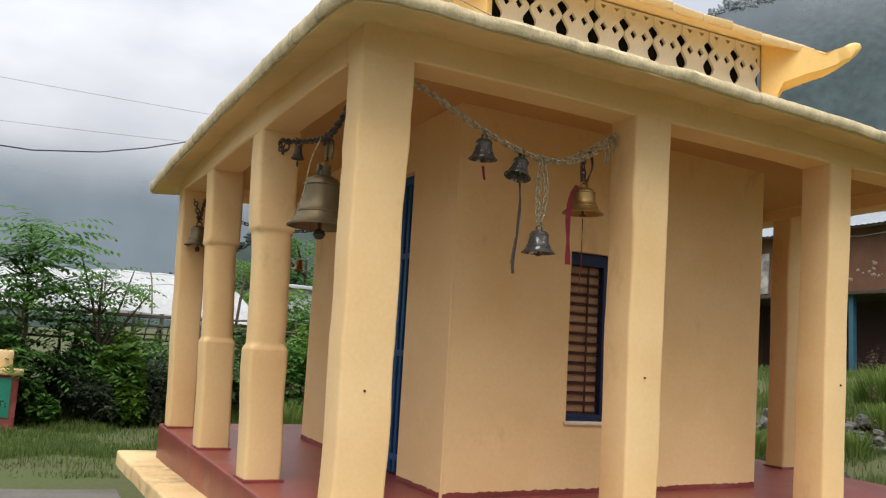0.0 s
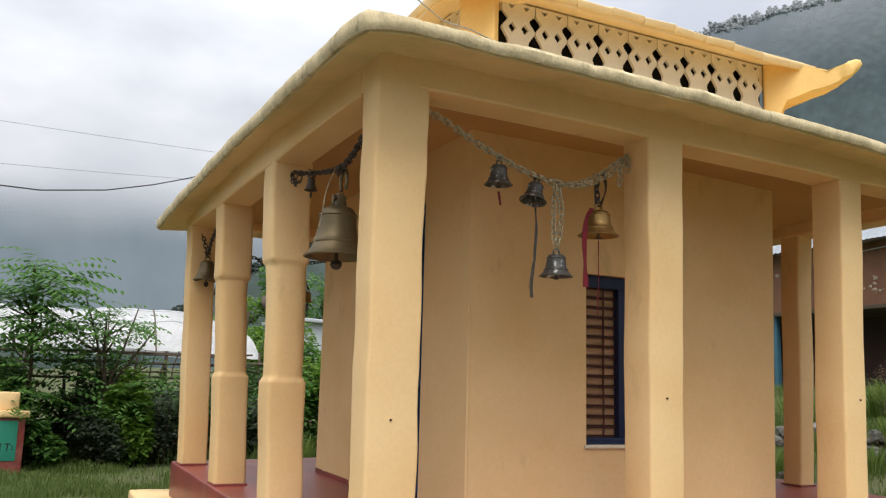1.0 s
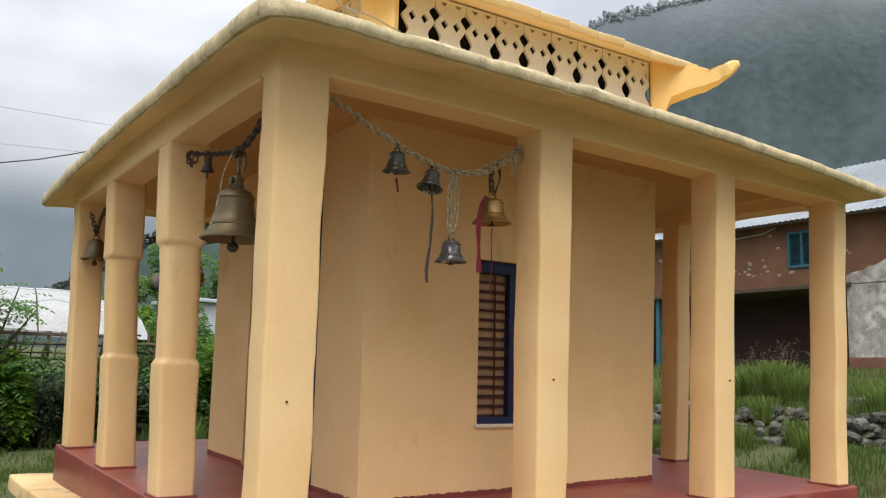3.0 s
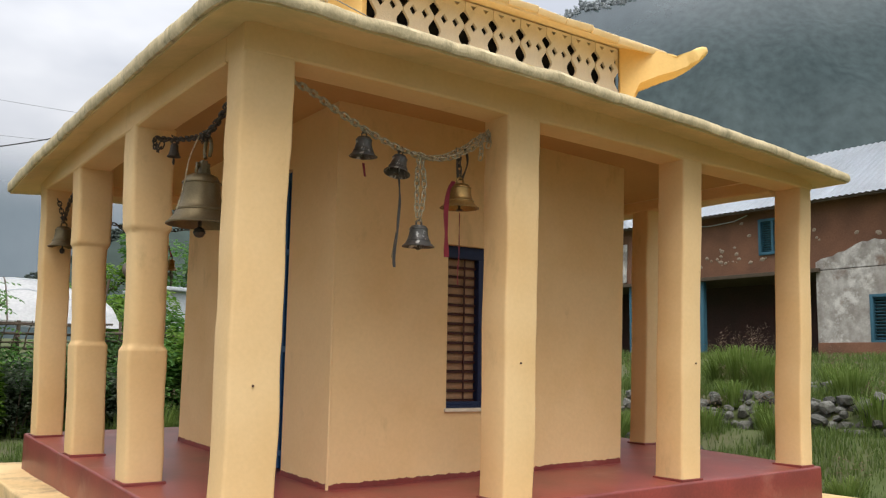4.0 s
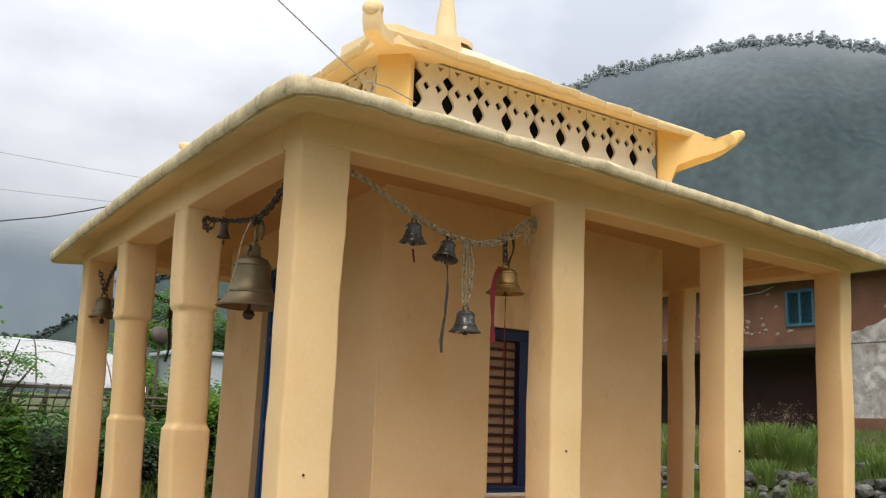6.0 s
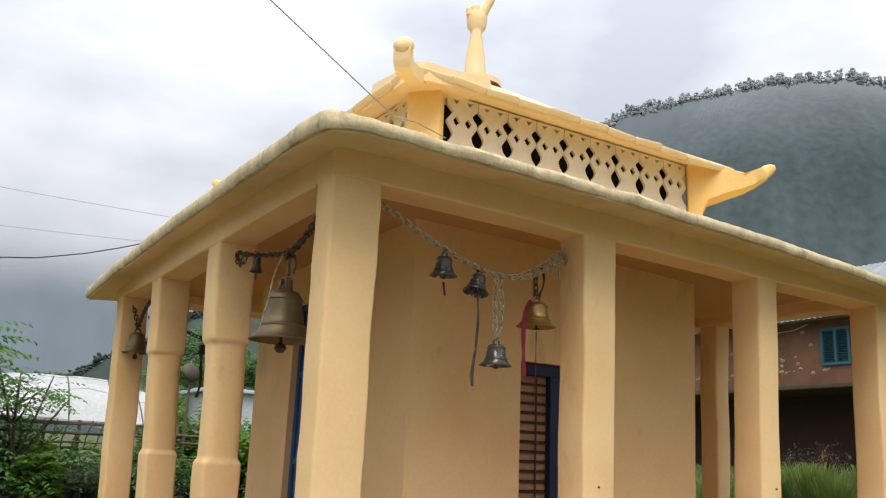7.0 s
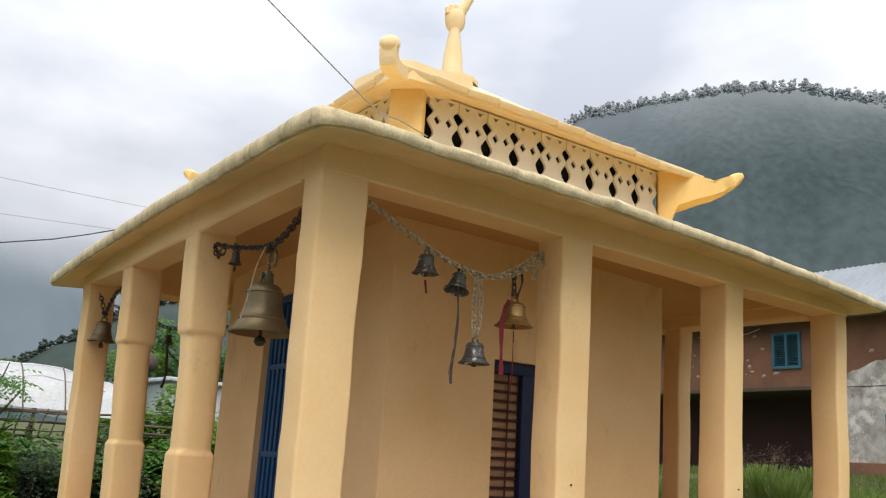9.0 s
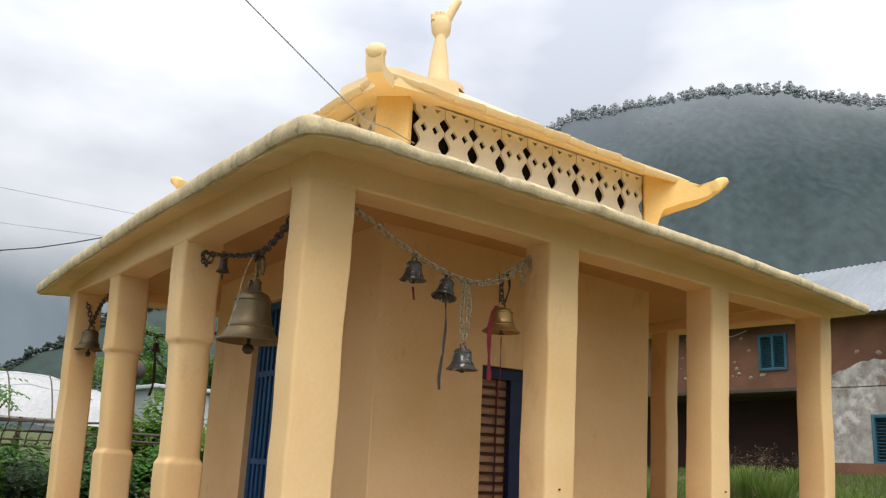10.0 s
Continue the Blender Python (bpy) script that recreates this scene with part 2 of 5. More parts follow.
LEAF_DARK = leaf_mat("dark_green_leaf", (0.065, 0.14, 0.05), (0.15, 0.24, 0.085))
LEAF_LIGHT = leaf_mat("yellow_green_leaf", (0.12, 0.24, 0.03), (0.20, 0.32, 0.06))
LEAF_GREY = leaf_mat("grey_green_leaf", (0.07, 0.10, 0.06), (0.14, 0.17, 0.11))
GRASS = leaf_mat("grass_blade", (0.075, 0.125, 0.028), (0.165, 0.22, 0.060))
STRAW = leaf_mat("seeding_grass", (0.16, 0.11, 0.075), (0.25, 0.17, 0.12))
FRESH = leaf_mat("fresh_grass_blade", (0.12, 0.19, 0.035), (0.25, 0.33, 0.09))
# Hill colours carry the haze: blue-grey slopes, lightened trees, see-through tops.
HILL = haze_painted_hill("haze_painted_pine_slope", (0.048, 0.065, 0.067), (0.072, 0.092, 0.092), 70, 170, 0.42, cell=0.42)
# Pines far paler than their own green: haze painted as light grey.
HILLTREE = haze_painted_hill("haze_painted_ridge_pine", (0.56, 0.59, 0.60), (0.62, 0.65, 0.66), 85, 190, 0.25, low=0.15, cell=0.05, through=0.6)
SPUR = haze_painted_hill("haze_painted_spur_slope", (0.040, 0.056, 0.050), (0.060, 0.078, 0.068), 20, 60, 0.22, cell=0.2, bearing=10)
SPURTREE = haze_painted_hill("haze_painted_spur_tree", (0.095, 0.120, 0.105), (0.125, 0.150, 0.130), 20, 60, 0.15, cell=0.2, bearing=10, through=0.4)
FARHILL = haze_painted_hill("far_haze_painted_slope", (0.125, 0.152, 0.172), (0.15, 0.178, 0.198), 78, 150, 1.0, cell=0.02, bearing=0)

# ---- mesh helpers ----
def part(name, bm, material, parent, label="", smooth=True):
    me = bpy.data.meshes.new(name)
    bm.to_mesh(me)
    bm.free()
    if smooth:
        for p in me.polygons:
            p.use_smooth = True
        me.set_sharp_from_angle(angle=radians(38))
    me.materials.append(material)
    ob = new(name, me)
    ob.parent = parent
    if label:
        ob["label"] = label
    return ob


def share(name, me, parent, m):
    ob = new(name, me)
    ob.parent = parent
    ob.matrix_basis = m
    return ob


def raw(name, verts, faces, material, parent=None):
    me = bpy.data.meshes.new(name)
    me.from_pydata(verts, [], faces)
    me.materials.append(material)
    ob = new(name, me)
    ob.parent = parent
    return ob


def thing(name, label, category, at=(0, 0, 0), group="", kind="", rz=0):
    e = new(name)
    e.matrix_basis = pose(*at, 0, 0, rz)
    e.empty_display_size = 0.2
    return tagged(e, label, category, group, kind)


def box(bm, x0, y0, z0, x1, y1, z1, bevel=0.0, m=None):
    r = bmesh.ops.create_cube(bm, size=1)
    vs = r["verts"]
    for v in vs:
        v.co = Vector(((x0 + x1) / 2 + v.co.x * (x1 - x0), (y0 + y1) / 2 + v.co.y * (y1 - y0), (z0 + z1) / 2 + v.co.z * (z1 - z0)))
    if m is not None:
        bmesh.ops.transform(bm, matrix=m, verts=vs)
    if bevel:
        es = {e for v in vs for e in v.link_edges}
        bmesh.ops.bevel(bm, geom=list(es), offset=bevel, segments=2, affect="EDGES", profile=0.6)
    return bm


def boxed(*a, bevel=0.0):
    return box(bmesh.new(), *a, bevel=bevel)


def wobble(bm, amount, scale=2.0, seed=0.0):
    for v in bm.verts:
        q = v.co * scale + Vector((seed, seed * 1.7, -seed))
        v.co += noise.noise_vector(q) * amount
    return bm


def dense_box(x0, y0, z0, x1, y1, z1, step=0.25, bevel=0.012, amount=0.006, seed=0.0):
    """A hand-plastered block: rounded edges and faces that are not quite flat."""
    bm = bmesh.new()
    box(bm, x0, y0, z0, x1, y1, z1)
    for axis, lo, hi in ((0, x0, x1), (1, y0, y1), (2, z0, z1)):
        cuts = max(0, min(40, int((hi - lo) / step)))
        for k in range(1, cuts + 1):
            nrm = Vector((0, 0, 0))
            nrm[axis] = 1
            at = Vector((0, 0, 0))
            at[axis] = lo + (hi - lo) * k / (cuts + 1)
            bmesh.ops.bisect_plane(bm, geom=bm.verts[:] + bm.edges[:] + bm.faces[:], plane_co=at, plane_no=nrm)
    if bevel:
        es = [e for e in bm.edges if len(e.link_faces) == 2 and e.calc_face_angle(0) > 0.5]
        bmesh.ops.bevel(bm, geom=es, offset=bevel, segments=3, affect="EDGES", profile=0.5)
    return wobble(bm, amount, 2.2, seed)


def ring_solid(levels, corner=4):
    """A solid through rounded-square sections: rows of (z, x centre, y centre, half x, half y, corner radius)."""
    bm = bmesh.new()
    rings = []
    for z, cx, cy, hx, hy, r in levels:
        ring = []
        for q in range(4):
            sx, sy = ((1, 1), (-1, 1), (-1, -1), (1, -1))[q]
            for k in range(corner):
                a = math.pi / 2 * (q + k / (corner - 1))
                ring.append(bm.verts.new((cx + sx * (hx - r) + r * math.cos(a), cy + sy * (hy - r) + r * math.sin(a), z)))
        rings.append(ring)
    n = len(rings[0])
    for a, b in zip(rings, rings[1:]):
        for i in range(n):
            bm.faces.new((a[i], a[(i + 1) % n], b[(i + 1) % n], b[i]))
    bm.faces.new(rings[0][::-1])
    bm.faces.new(rings[-1])
    return bm


def lathe(bm, profile, seg=28, m=None):
    """A turned shape from rows of (radius, z)."""
    rings = []
    for r, z in profile:
        if r < 1e-5:
            rings.append([bm.verts.new((0, 0, z))])
        else:
            rings.append([bm.verts.new((r * math.cos(2 * math.pi * k / seg), r * math.sin(2 * math.pi * k / seg), z)) for k in range(seg)])
    for a, b in zip(rings, rings[1:]):
        for k in range(seg):
            j = (k + 1) % seg
            if len(a) == 1 and len(b) > 1:
                bm.faces.new((a[0], b[j], b[k]))
            elif len(b) == 1 and len(a) > 1:
                bm.faces.new((a[k], a[j], b[0]))
            elif len(a) > 1:
                bm.faces.new((a[k], a[j], b[j], b[k]))
    if m is not None:
        bmesh.ops.transform(bm, matrix=m, verts=[v for r in rings for v in r])
    return bm


def tube(bm, pts, radii, seg=7):
    """A tapered tube through points."""
    pts = [Vector(p) for p in pts]
    rings = []
    up = Vector((0.13, 0.31, 0.94))
    for i, p in enumerate(pts):
        d = (pts[min(i + 1, len(pts) - 1)] - pts[max(i - 1, 0)]).normalized()
        a = d.cross(up)
        if a.length < 0.05:
            a = d.cross(Vector((1, 0, 0)))
        a.normalize()
        b = d.cross(a)
        r = radii[i] if isinstance(radii, (list, tuple)) else radii
        rings.append([bm.verts.new(p + (a * math.cos(2 * math.pi * k / seg) + b * math.sin(2 * math.pi * k / seg)) * r) for k in range(seg)])
    for a, b in zip(rings, rings[1:]):
        for k in range(seg):
            bm.faces.new((a[k], a[(k + 1) % seg], b[(k + 1) % seg], b[k]))
    bm.faces.new(rings[0][::-1])
    bm.faces.new(rings[-1])
    return bm


def prism(bm, outline, axis_u, axis_v, origin, thick):
    """Extrudes a flat outline of (u, v) along the normal, thick to both sides."""
    u, v, o = Vector(axis_u), Vector(axis_v), Vector(origin)
    n = u.cross(v).normalized()
    a = [bm.verts.new(o + u * p + v * q - n * thick / 2) for p, q in outline]
    b = [bm.verts.new(o + u * p + v * q + n * thick / 2) for p, q in outline]
    k = len(outline)
    fa, fb = bm.faces.new(a[::-1]), bm.faces.new(b)
    for i in range(k):
        bm.faces.new((a[i], a[(i + 1) % k], b[(i + 1) % k], b[i]))
    return fa, fb


def smoothstep(a, b, x):
    t = max(0.0, min(1.0, (x - a) / (b - a)))
    return t * t * (3 - 2 * t)


# ---- ground and hills ----
def ground_z(x, y):
    up = 0.50 * smoothstep(6.4, 8.6, x) + 0.42 * smoothstep(8.85, 9.25, x) + 0.62 * smoothstep(9.4, 15.5, x)
    up *= smoothstep(-9, -4, y) if y < -4 else 1.0
    back = 0.5 * smoothstep(9.5, 15, y) * (1 - smoothstep(8, 12, x))
    far = max(0.0, math.hypot(x, y) - 30)
    return up + back + far * 0.02 + 0.03 * noise.noise(Vector((x * 0.6, y * 0.6, 0.3)))


def build_ground():
    xs = sorted({round(v, 3) for v in list(np.arange(-14, 20.01, 0.4)) + [-600, -350, -200, -110, -60, -35, -22, 24, 30, 40, 60, 110, 200, 350, 600]})
    ys = sorted({round(v, 3) for v in list(np.arange(-10, 22.01, 0.4)) + [-600, -350, -200, -110, -60, -35, -22, -14, 27, 35, 60, 110, 200, 350, 600]})
    verts = [(x, y, ground_z(x, y)) for y in ys for x in xs]
    w = len(xs)
    faces = [(j * w + i, j * w + i + 1, (j + 1) * w + i + 1, (j + 1) * w + i) for j in range(len(ys) - 1) for i in range(w - 1)]
    g = raw("ground", verts, faces, GROUND)
    for p in g.data.polygons:
        p.use_smooth = True
    return tagged(g, "grassy ground with bare soil patches round the shrine", "ground", kind="structure")


build_ground()

EYE_XY = (-2.0, -4.6)


def hill(name, label, az0, az1, elev, r0, r1, material, step=0.5, rough=0.05, seed=0.0, n_r=26):
    """A mountain side between two bearings: elev(az) gives the skyline's height in degrees."""
    verts, faces = [], []
    azs = np.arange(az0, az1 + 1e-6, step)
    for a in azs:
        top = math.tan(radians(elev(a))) * r1 + 1.4
        for k in range(n_r):
            f = k / (n_r - 1)
            r = r0 + (r1 - r0) * f
            z = top * (f ** 0.85)
            z *= 1 + rough * noise.noise(Vector((a * 0.25, f * 6, seed))) * (1 - f) * 3
            z += top * 0.004 * noise.noise(Vector((a * 1.1, f * 9, seed + 4))) * min(1, f * 3)
            verts.append((EYE_XY[0] + r * math.sin(radians(a)), EYE_XY[1] + r * math.cos(radians(a)), z - 1))
    w = n_r
    for i in range(len(azs) - 1):
        for k in range(w - 1):
            faces.append((i * w + k, i * w + k + 1, (i + 1) * w + k + 1, (i + 1) * w + k))
    h = raw(name, verts, faces, material)
    for p in h.data.polygons:
        p.use_smooth = True
    tagged(h, label, "hill", kind="structure")
    return verts, w


def elev_right(a):
    pts = ((8, 4.0), (20, 9), (30, 17), (36, 20.5), (43.4, 22.2), (44.4, 22.9), (49.8, 23.7), (54.2, 24.1), (58.6, 23.8), (61.1, 23.0), (66, 22.0), (80, 21), (110, 16), (150, 8))
    return float(np.interp(a, [p[0] for p in pts], [p[1] for p in pts])) + 0.12 * noise.noise(Vector((a * 0.9, 0, 0)))


def elev_left(a):
    pts = ((-70, 10), (-30, 15), (-4, 17), (2, 19), (8, 21), (14, 17.5), (24, 15), (60, 12))
    return float(np.interp(a, [p[0] for p in pts], [p[1] for p in pts])) + 0.5 * noise.noise(Vector((a * 0.3, 5, 0)))


def elev_low(a):
    pts = ((-60, 6), (-5, 2.6), (4, 3.0), (9, 4.0), (11, 5.4), (16.6, 8.6), (20, 9.8), (30, 12))
    return float(np.interp(a, [p[0] for p in pts], [p[1] for p in pts])) + 0.5 * noise.noise(Vector((a * 0.35, 9, 0)))


def elev_back(a):
    return 9 + 4 * noise.noise(Vector((a * 0.03, 2, 0)))


right_verts, right_w = hill("hill_east", "steep dark pine-covered hill, rain haze painted into its colour", 8, 150, elev_right, 130, 320, HILL, seed=1.0, step=0.5, n_r=60)
hill("hill_north", "far mountain side, haze painted in blue-grey, fading out into low cloud", -70, 60, elev_left, 500, 800, FARHILL, step=1.0, seed=2.0)
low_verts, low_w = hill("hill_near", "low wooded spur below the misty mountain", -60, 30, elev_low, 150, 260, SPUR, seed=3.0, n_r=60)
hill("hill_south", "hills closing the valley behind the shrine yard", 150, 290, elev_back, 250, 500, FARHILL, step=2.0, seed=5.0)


def crowns(name, label, spots, material, seed):
    """Far pines, joined: each a stem with many small tufts that thin out towards the tip."""
    rnd = random.Random(seed)
    bm = bmesh.new()
    bmesh.ops.create_icosphere(bm, subdivisions=1, radius=1)
    bv = np.array([v.co[:] for v in bm.verts])
    bf = [[v.index for v in f.verts] for f in bm.faces]
    bm.free()
    verts, faces = [], []
    for x, y, z, s in spots:
        h = s * rnd.uniform(1.2, 2.2)
        k = len(verts)
        w = s * 0.05
        verts += [(x - w, y, z - 0.3 * s), (x + w, y, z - 0.3 * s), (x + w * 0.6, y, z + h), (x - w * 0.6, y, z + h)]
        faces.append((k, k + 1, k + 2, k + 3))
        bare = rnd.uniform(-0.1, 0.35)
        for j in range(rnd.randint(7, 10)):
            f = rnd.uniform(bare, 1.0)
            wide = s * 0.55 * math.sin(math.pi * min(1, 0.25 + 0.75 * f)) ** 0.6
            r = s * rnd.uniform(0.20, 0.36)
            a = rnd.random() * 6.3
            q = rnd.random() ** 0.5 * wide
            c = np.array((x + q * math.cos(a), y + q * math.sin(a), z + h * f))
            jit = 1 + 0.35 * np.array([rnd.uniform(-1, 1) for _ in range(len(bv))])[:, None]
            p = bv * jit * np.array((r, r, r * 0.8)) + c
            k = len(verts)
            verts += [tuple(v) for v in p]
            faces += [tuple(i + k for i in f2) for f2 in bf]
    ob = raw(name, verts, faces, material)
    for p in ob.data.polygons:
        p.use_smooth = True
    return tagged(ob, label, "trees", kind="stuff")


def hill_spots(verts, w, n_r, count, seed, r_lo, size, ridge):
    rnd = random.Random(seed)
    cols = len(verts) // w
    out = []
    for i in range(count):
        if i < ridge:
            c, k = rnd.uniform(0, cols - 1.01), n_r - 1 - abs(rnd.gauss(0, 0.016)) * n_r
        else:
            c, k = rnd.uniform(0, cols - 1.01), rnd.uniform(r_lo, n_r - 1.2)
        c0, k0 = int(c), min(int(k), n_r - 2)
        fc, fk = c - c0, k - k0
        v = [Vector(verts[(c0 + a) * w + k0 + b]) for a in (0, 1) for b in (0, 1)]
        p = (v[0] * (1 - fk) + v[1] * fk) * (1 - fc) + (v[2] * (1 - fk) + v[3] * fk) * fc - Vector((0, 0, size * 0.4))
        out.append((p.x, p.y, p.z, size * rnd.uniform(0.7, 1.35)))
    return out


# only the stretch of hillside that the yard looks out on carries single crowns
def stretch(verts, w, az0, step, lo, hi):
    a, b = int((lo - az0) / step), int((hi - az0) / step)
    return verts[a * w:(b + 1) * w]


crowns("ridge_pines", "tall pines standing along the skyline, painted pale for haze", hill_spots(stretch(right_verts, right_w, 8, 0.5, 34, 72), right_w, 60, 640, 3, 3, 1.75, 640), HILLTREE, 4)
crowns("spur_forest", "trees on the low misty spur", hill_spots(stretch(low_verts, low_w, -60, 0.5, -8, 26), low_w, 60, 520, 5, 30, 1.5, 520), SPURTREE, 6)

# ---- the shrine: base ----
PX, PY = 5.72, 5.48          # plinth's far corners
FLOOR = 0.45


def floor_z(x, y):
    """The hand-laid floor falls a little towards the near corner."""
    return 0.355 + 0.015 * x + 0.028 * y


shrine = thing("shrine", "small yellow-painted open veranda shrine on a red plinth", "shrine", kind="structure")
base_bm = dense_box(-0.03, -0.03, 0.10, PX, PY, FLOOR, bevel=0.02, amount=0.006)
for v in base_bm.verts:
    v.co.z += (floor_z(v.co.x, v.co.y) - FLOOR) * smoothstep(0.15, 0.40, v.co.z)
plinth = part("plinth", base_bm, RED, shrine, "polished red oxide cement floor and riser")
apron = part("apron_step", dense_box(-0.37, -0.42, -0.3, PX + 0.4, PY + 0.62, 0.145, bevel=0.025, amount=0.014, seed=3), APRON, shrine, "stained yellow step round the plinth")

X0, X1, Y0, Y1, YT = 1.18, 4.18, 1.01, 4.20, 3.29
DOOR_Y0, DOOR_Y1, DOOR_Z = 1.78, 3.26, 2.88
WIN_X0, WIN_X1, WIN_Z0, WIN_Z1 = 2.215, 3.12, 0.962, 2.272
WALL = 0.22


def wall_with_hole(a0, a1, z0, z1, h0, h1, hz0, hz1, along, out, inn):
    """Four blocks round an opening, as one mesh. along: 'x' or 'y'; out and inn: the two faces."""
    bm = bmesh.new()
    lo, hi = min(out, inn), max(out, inn)
    for b0, b1, c0, c1 in ((a0, h0, z0, z1), (h1, a1, z0, z1), (h0, h1, hz1, z1), (h0, h1, z0, hz0)):
        if c1 - c0 < 0.01:
            continue
        if along == "x":
            box(bm, b0, lo, c0, b1, hi, c1)
        else:
            box(bm, lo, b0, c0, hi, b1, c1)
    bmesh.ops.remove_doubles(bm, verts=bm.verts, dist=0.001)
    return bm


def out_of_plumb(bm):
    """The far corner of the cell leans out a little towards the top."""
    for v in bm.verts:
        if v.co.x > X1 - WALL - 0.01:
            v.co.x += 0.033 * (v.co.z - 0.42)
    return bm


part("wall_south", out_of_plumb(wall_with_hole(X0, X1, 0.30, YT, WIN_X0, WIN_X1, WIN_Z0, WIN_Z1, "x", Y0, Y0 + WALL)), YELLOW, shrine)
part("wall_west", wall_with_hole(Y0 + WALL, Y1, 0.30, YT, DOOR_Y0, DOOR_Y1, 0.30, DOOR_Z, "y", X0, X0 + WALL), YELLOW, shrine)
part("wall_east", out_of_plumb(boxed(X1 - WALL, Y0 + WALL, 0.30, X1, Y1, YT)), YELLOW, shrine)
part("wall_north", boxed(X0 + WALL, Y1 - WALL, 0.30, X1 - WALL, Y1, YT), YELLOW, shrine)
# soft plaster ridge on the near corner and the painted red foot of the walls
part("corner_bead", tube(bmesh.new(), [(X0 + 0.004, Y0 + 0.004, 0.38 + 1.6 * k / 8) for k in range(9)], 0.012, 8), YELLOW, shrine)


def skirting():
    bm = bmesh.new()
    for a, b, horizontal in ((X0 - 0.004, X1, True), (Y0 - 0.004, DOOR_Y0, False), (DOOR_Y1, Y1, False)):
        n = max(6, int((b - a) / 0.012))
        rows = []
        for k in range(n + 1):
            p = a + (b - a) * k / n
            h = 0.040 + 0.012 * noise.noise(Vector((p * 3, 1, 0))) + 0.012 * noise.noise(Vector((p * 17, 2, 0))) + 0.008 * noise.noise(Vector((p * 60, 2, 0)))
            q = (lambda o, z: (p, Y0 + o, z)) if horizontal else (lambda o, z: (X0 + o, p, z))
            g = floor_z(p, Y0) if horizontal else floor_z(X0, p)
            rows.append([bm.verts.new(q(-0.004, g - 0.01)), bm.verts.new(q(-0.004, g + h)), bm.verts.new(q(0.004, g + h))])
        for c, d in zip(rows, rows[1:]):
            for k in range(2):
                bm.faces.new((c[k], d[k], d[k + 1], c[k + 1]))
    bmesh.ops.recalc_face_normals(bm, faces=bm.faces)
    return bm


part("red_skirting", skirting(), RED, shrine, "uneven red paint line at the foot of the wall", smooth=False)

# ---- the shrine: columns ----
BEAM = {"c": 3.105, "r2": 3.078, "r3": 3.04, "r4": 3.02, "l2": 3.015, "l3": 2.99, "l4": 3.045}


def column(name, foot, head, top, seed, turned=False):
    """A hand-plastered column; foot and head are (x, y, width, depth) at the floor and under the beam."""
    rows = []
    x, y, w, d = foot
    foot_z = floor_z(x, y)
    zs = list(np.linspace(foot_z - 0.02, top + 0.03, 26))
    if turned:
        zs = sorted(set(zs + [foot_z + v for v in (0.955, 0.965, 0.985, 1.005, 1.02, 1.82, 1.84, 1.858, 1.875, 1.895)]))
    for z in zs:
        h = z - foot_z
        f = h / (top - foot_z)
        cx, cy, cw, cd = (a + (b - a) * f for a, b in zip(foot, head))
        hx, hy, r = cw / 2, cd / 2, 0.022
        if turned:
            waist = smoothstep(0.965, 1.005, h) * (1 - smoothstep(1.84, 1.875, h))
            hx, hy, r = hx - 0.009 * waist, hy - 0.009 * waist, 0.032 + 0.045 * waist
        q = Vector((x * 3 + seed, y * 3, z * 1.6))
        rows.append((z, cx + cw / 2 + 0.012 * noise.noise(q), cy + cd / 2 + 0.012 * noise.noise(q + Vector((7, 3, 1))),
                     hx + 0.007 * noise.noise(q * 1.6 + Vector((1, 9, 2))) + 0.004 * noise.noise(q * 5), hy + 0.007 * noise.noise(q + Vector((4, 4, 8))), r))
    col = part(name, ring_solid(rows), YELLOW, shrine)
    part("red_foot", boxed(x - 0.012, y - 0.012, foot_z - 0.01, x + w + 0.012, y + d + 0.012, foot_z + 0.022, bevel=0.006), RED, col)
    return col


column("column", (0.0, 0.0, 0.315, 0.232), (0.0, 0.0, 0.335, 0.245), BEAM["c"], 1)
column("column", (1.985, 0.0, 0.272, 0.28), (1.995, 0.0, 0.312, 0.28), BEAM["r2"], 2)
column("column", (3.805, 0.0, 0.235, 0.28), (3.90, 0.0, 0.245, 0.28), BEAM["r3"], 3)
column("column", (5.44, 0.0, 0.175, 0.28), (5.585, 0.0, 0.18, 0.28), BEAM["r4"], 4)
column("column", (0.0, 1.82, 0.28, 0.28), (-0.092, 1.82, 0.315, 0.28), BEAM["l2"], 5, True)
column("column", (0.0, 3.46, 0.275, 0.28), (-0.106, 3.46, 0.295, 0.28), BEAM["l3"], 6, True)
column("column", (0.0, 5.04, 0.26, 0.28), (-0.077, 5.04, 0.28, 0.28), BEAM["l4"], 7)
column("column", (5.40, 1.80, 0.19, 0.23), (5.47, 1.78, 0.22, 0.23), 3.02, 8)
column("column", (5.42, 3.55, 0.26, 0.27), (5.46, 3.55, 0.26, 0.27), 3.02, 9)
column("column", (5.42, 5.13, 0.26, 0.27), (5.44, 5.13, 0.26, 0.27), 3.04, 10)


for x, z in ((0.151, 1.171), (2.124, 1.326), (4.00, 1.35)):
    hole = lathe(bmesh.new(), [(0, 0.004), (0.006, 0.003), (0.008, -0.012), (0, -0.014)], 10, pose(x, -0.006, z, 90, 0, 0))
    part("nail_head", hole, BAR, shrine, "rusty nail head")


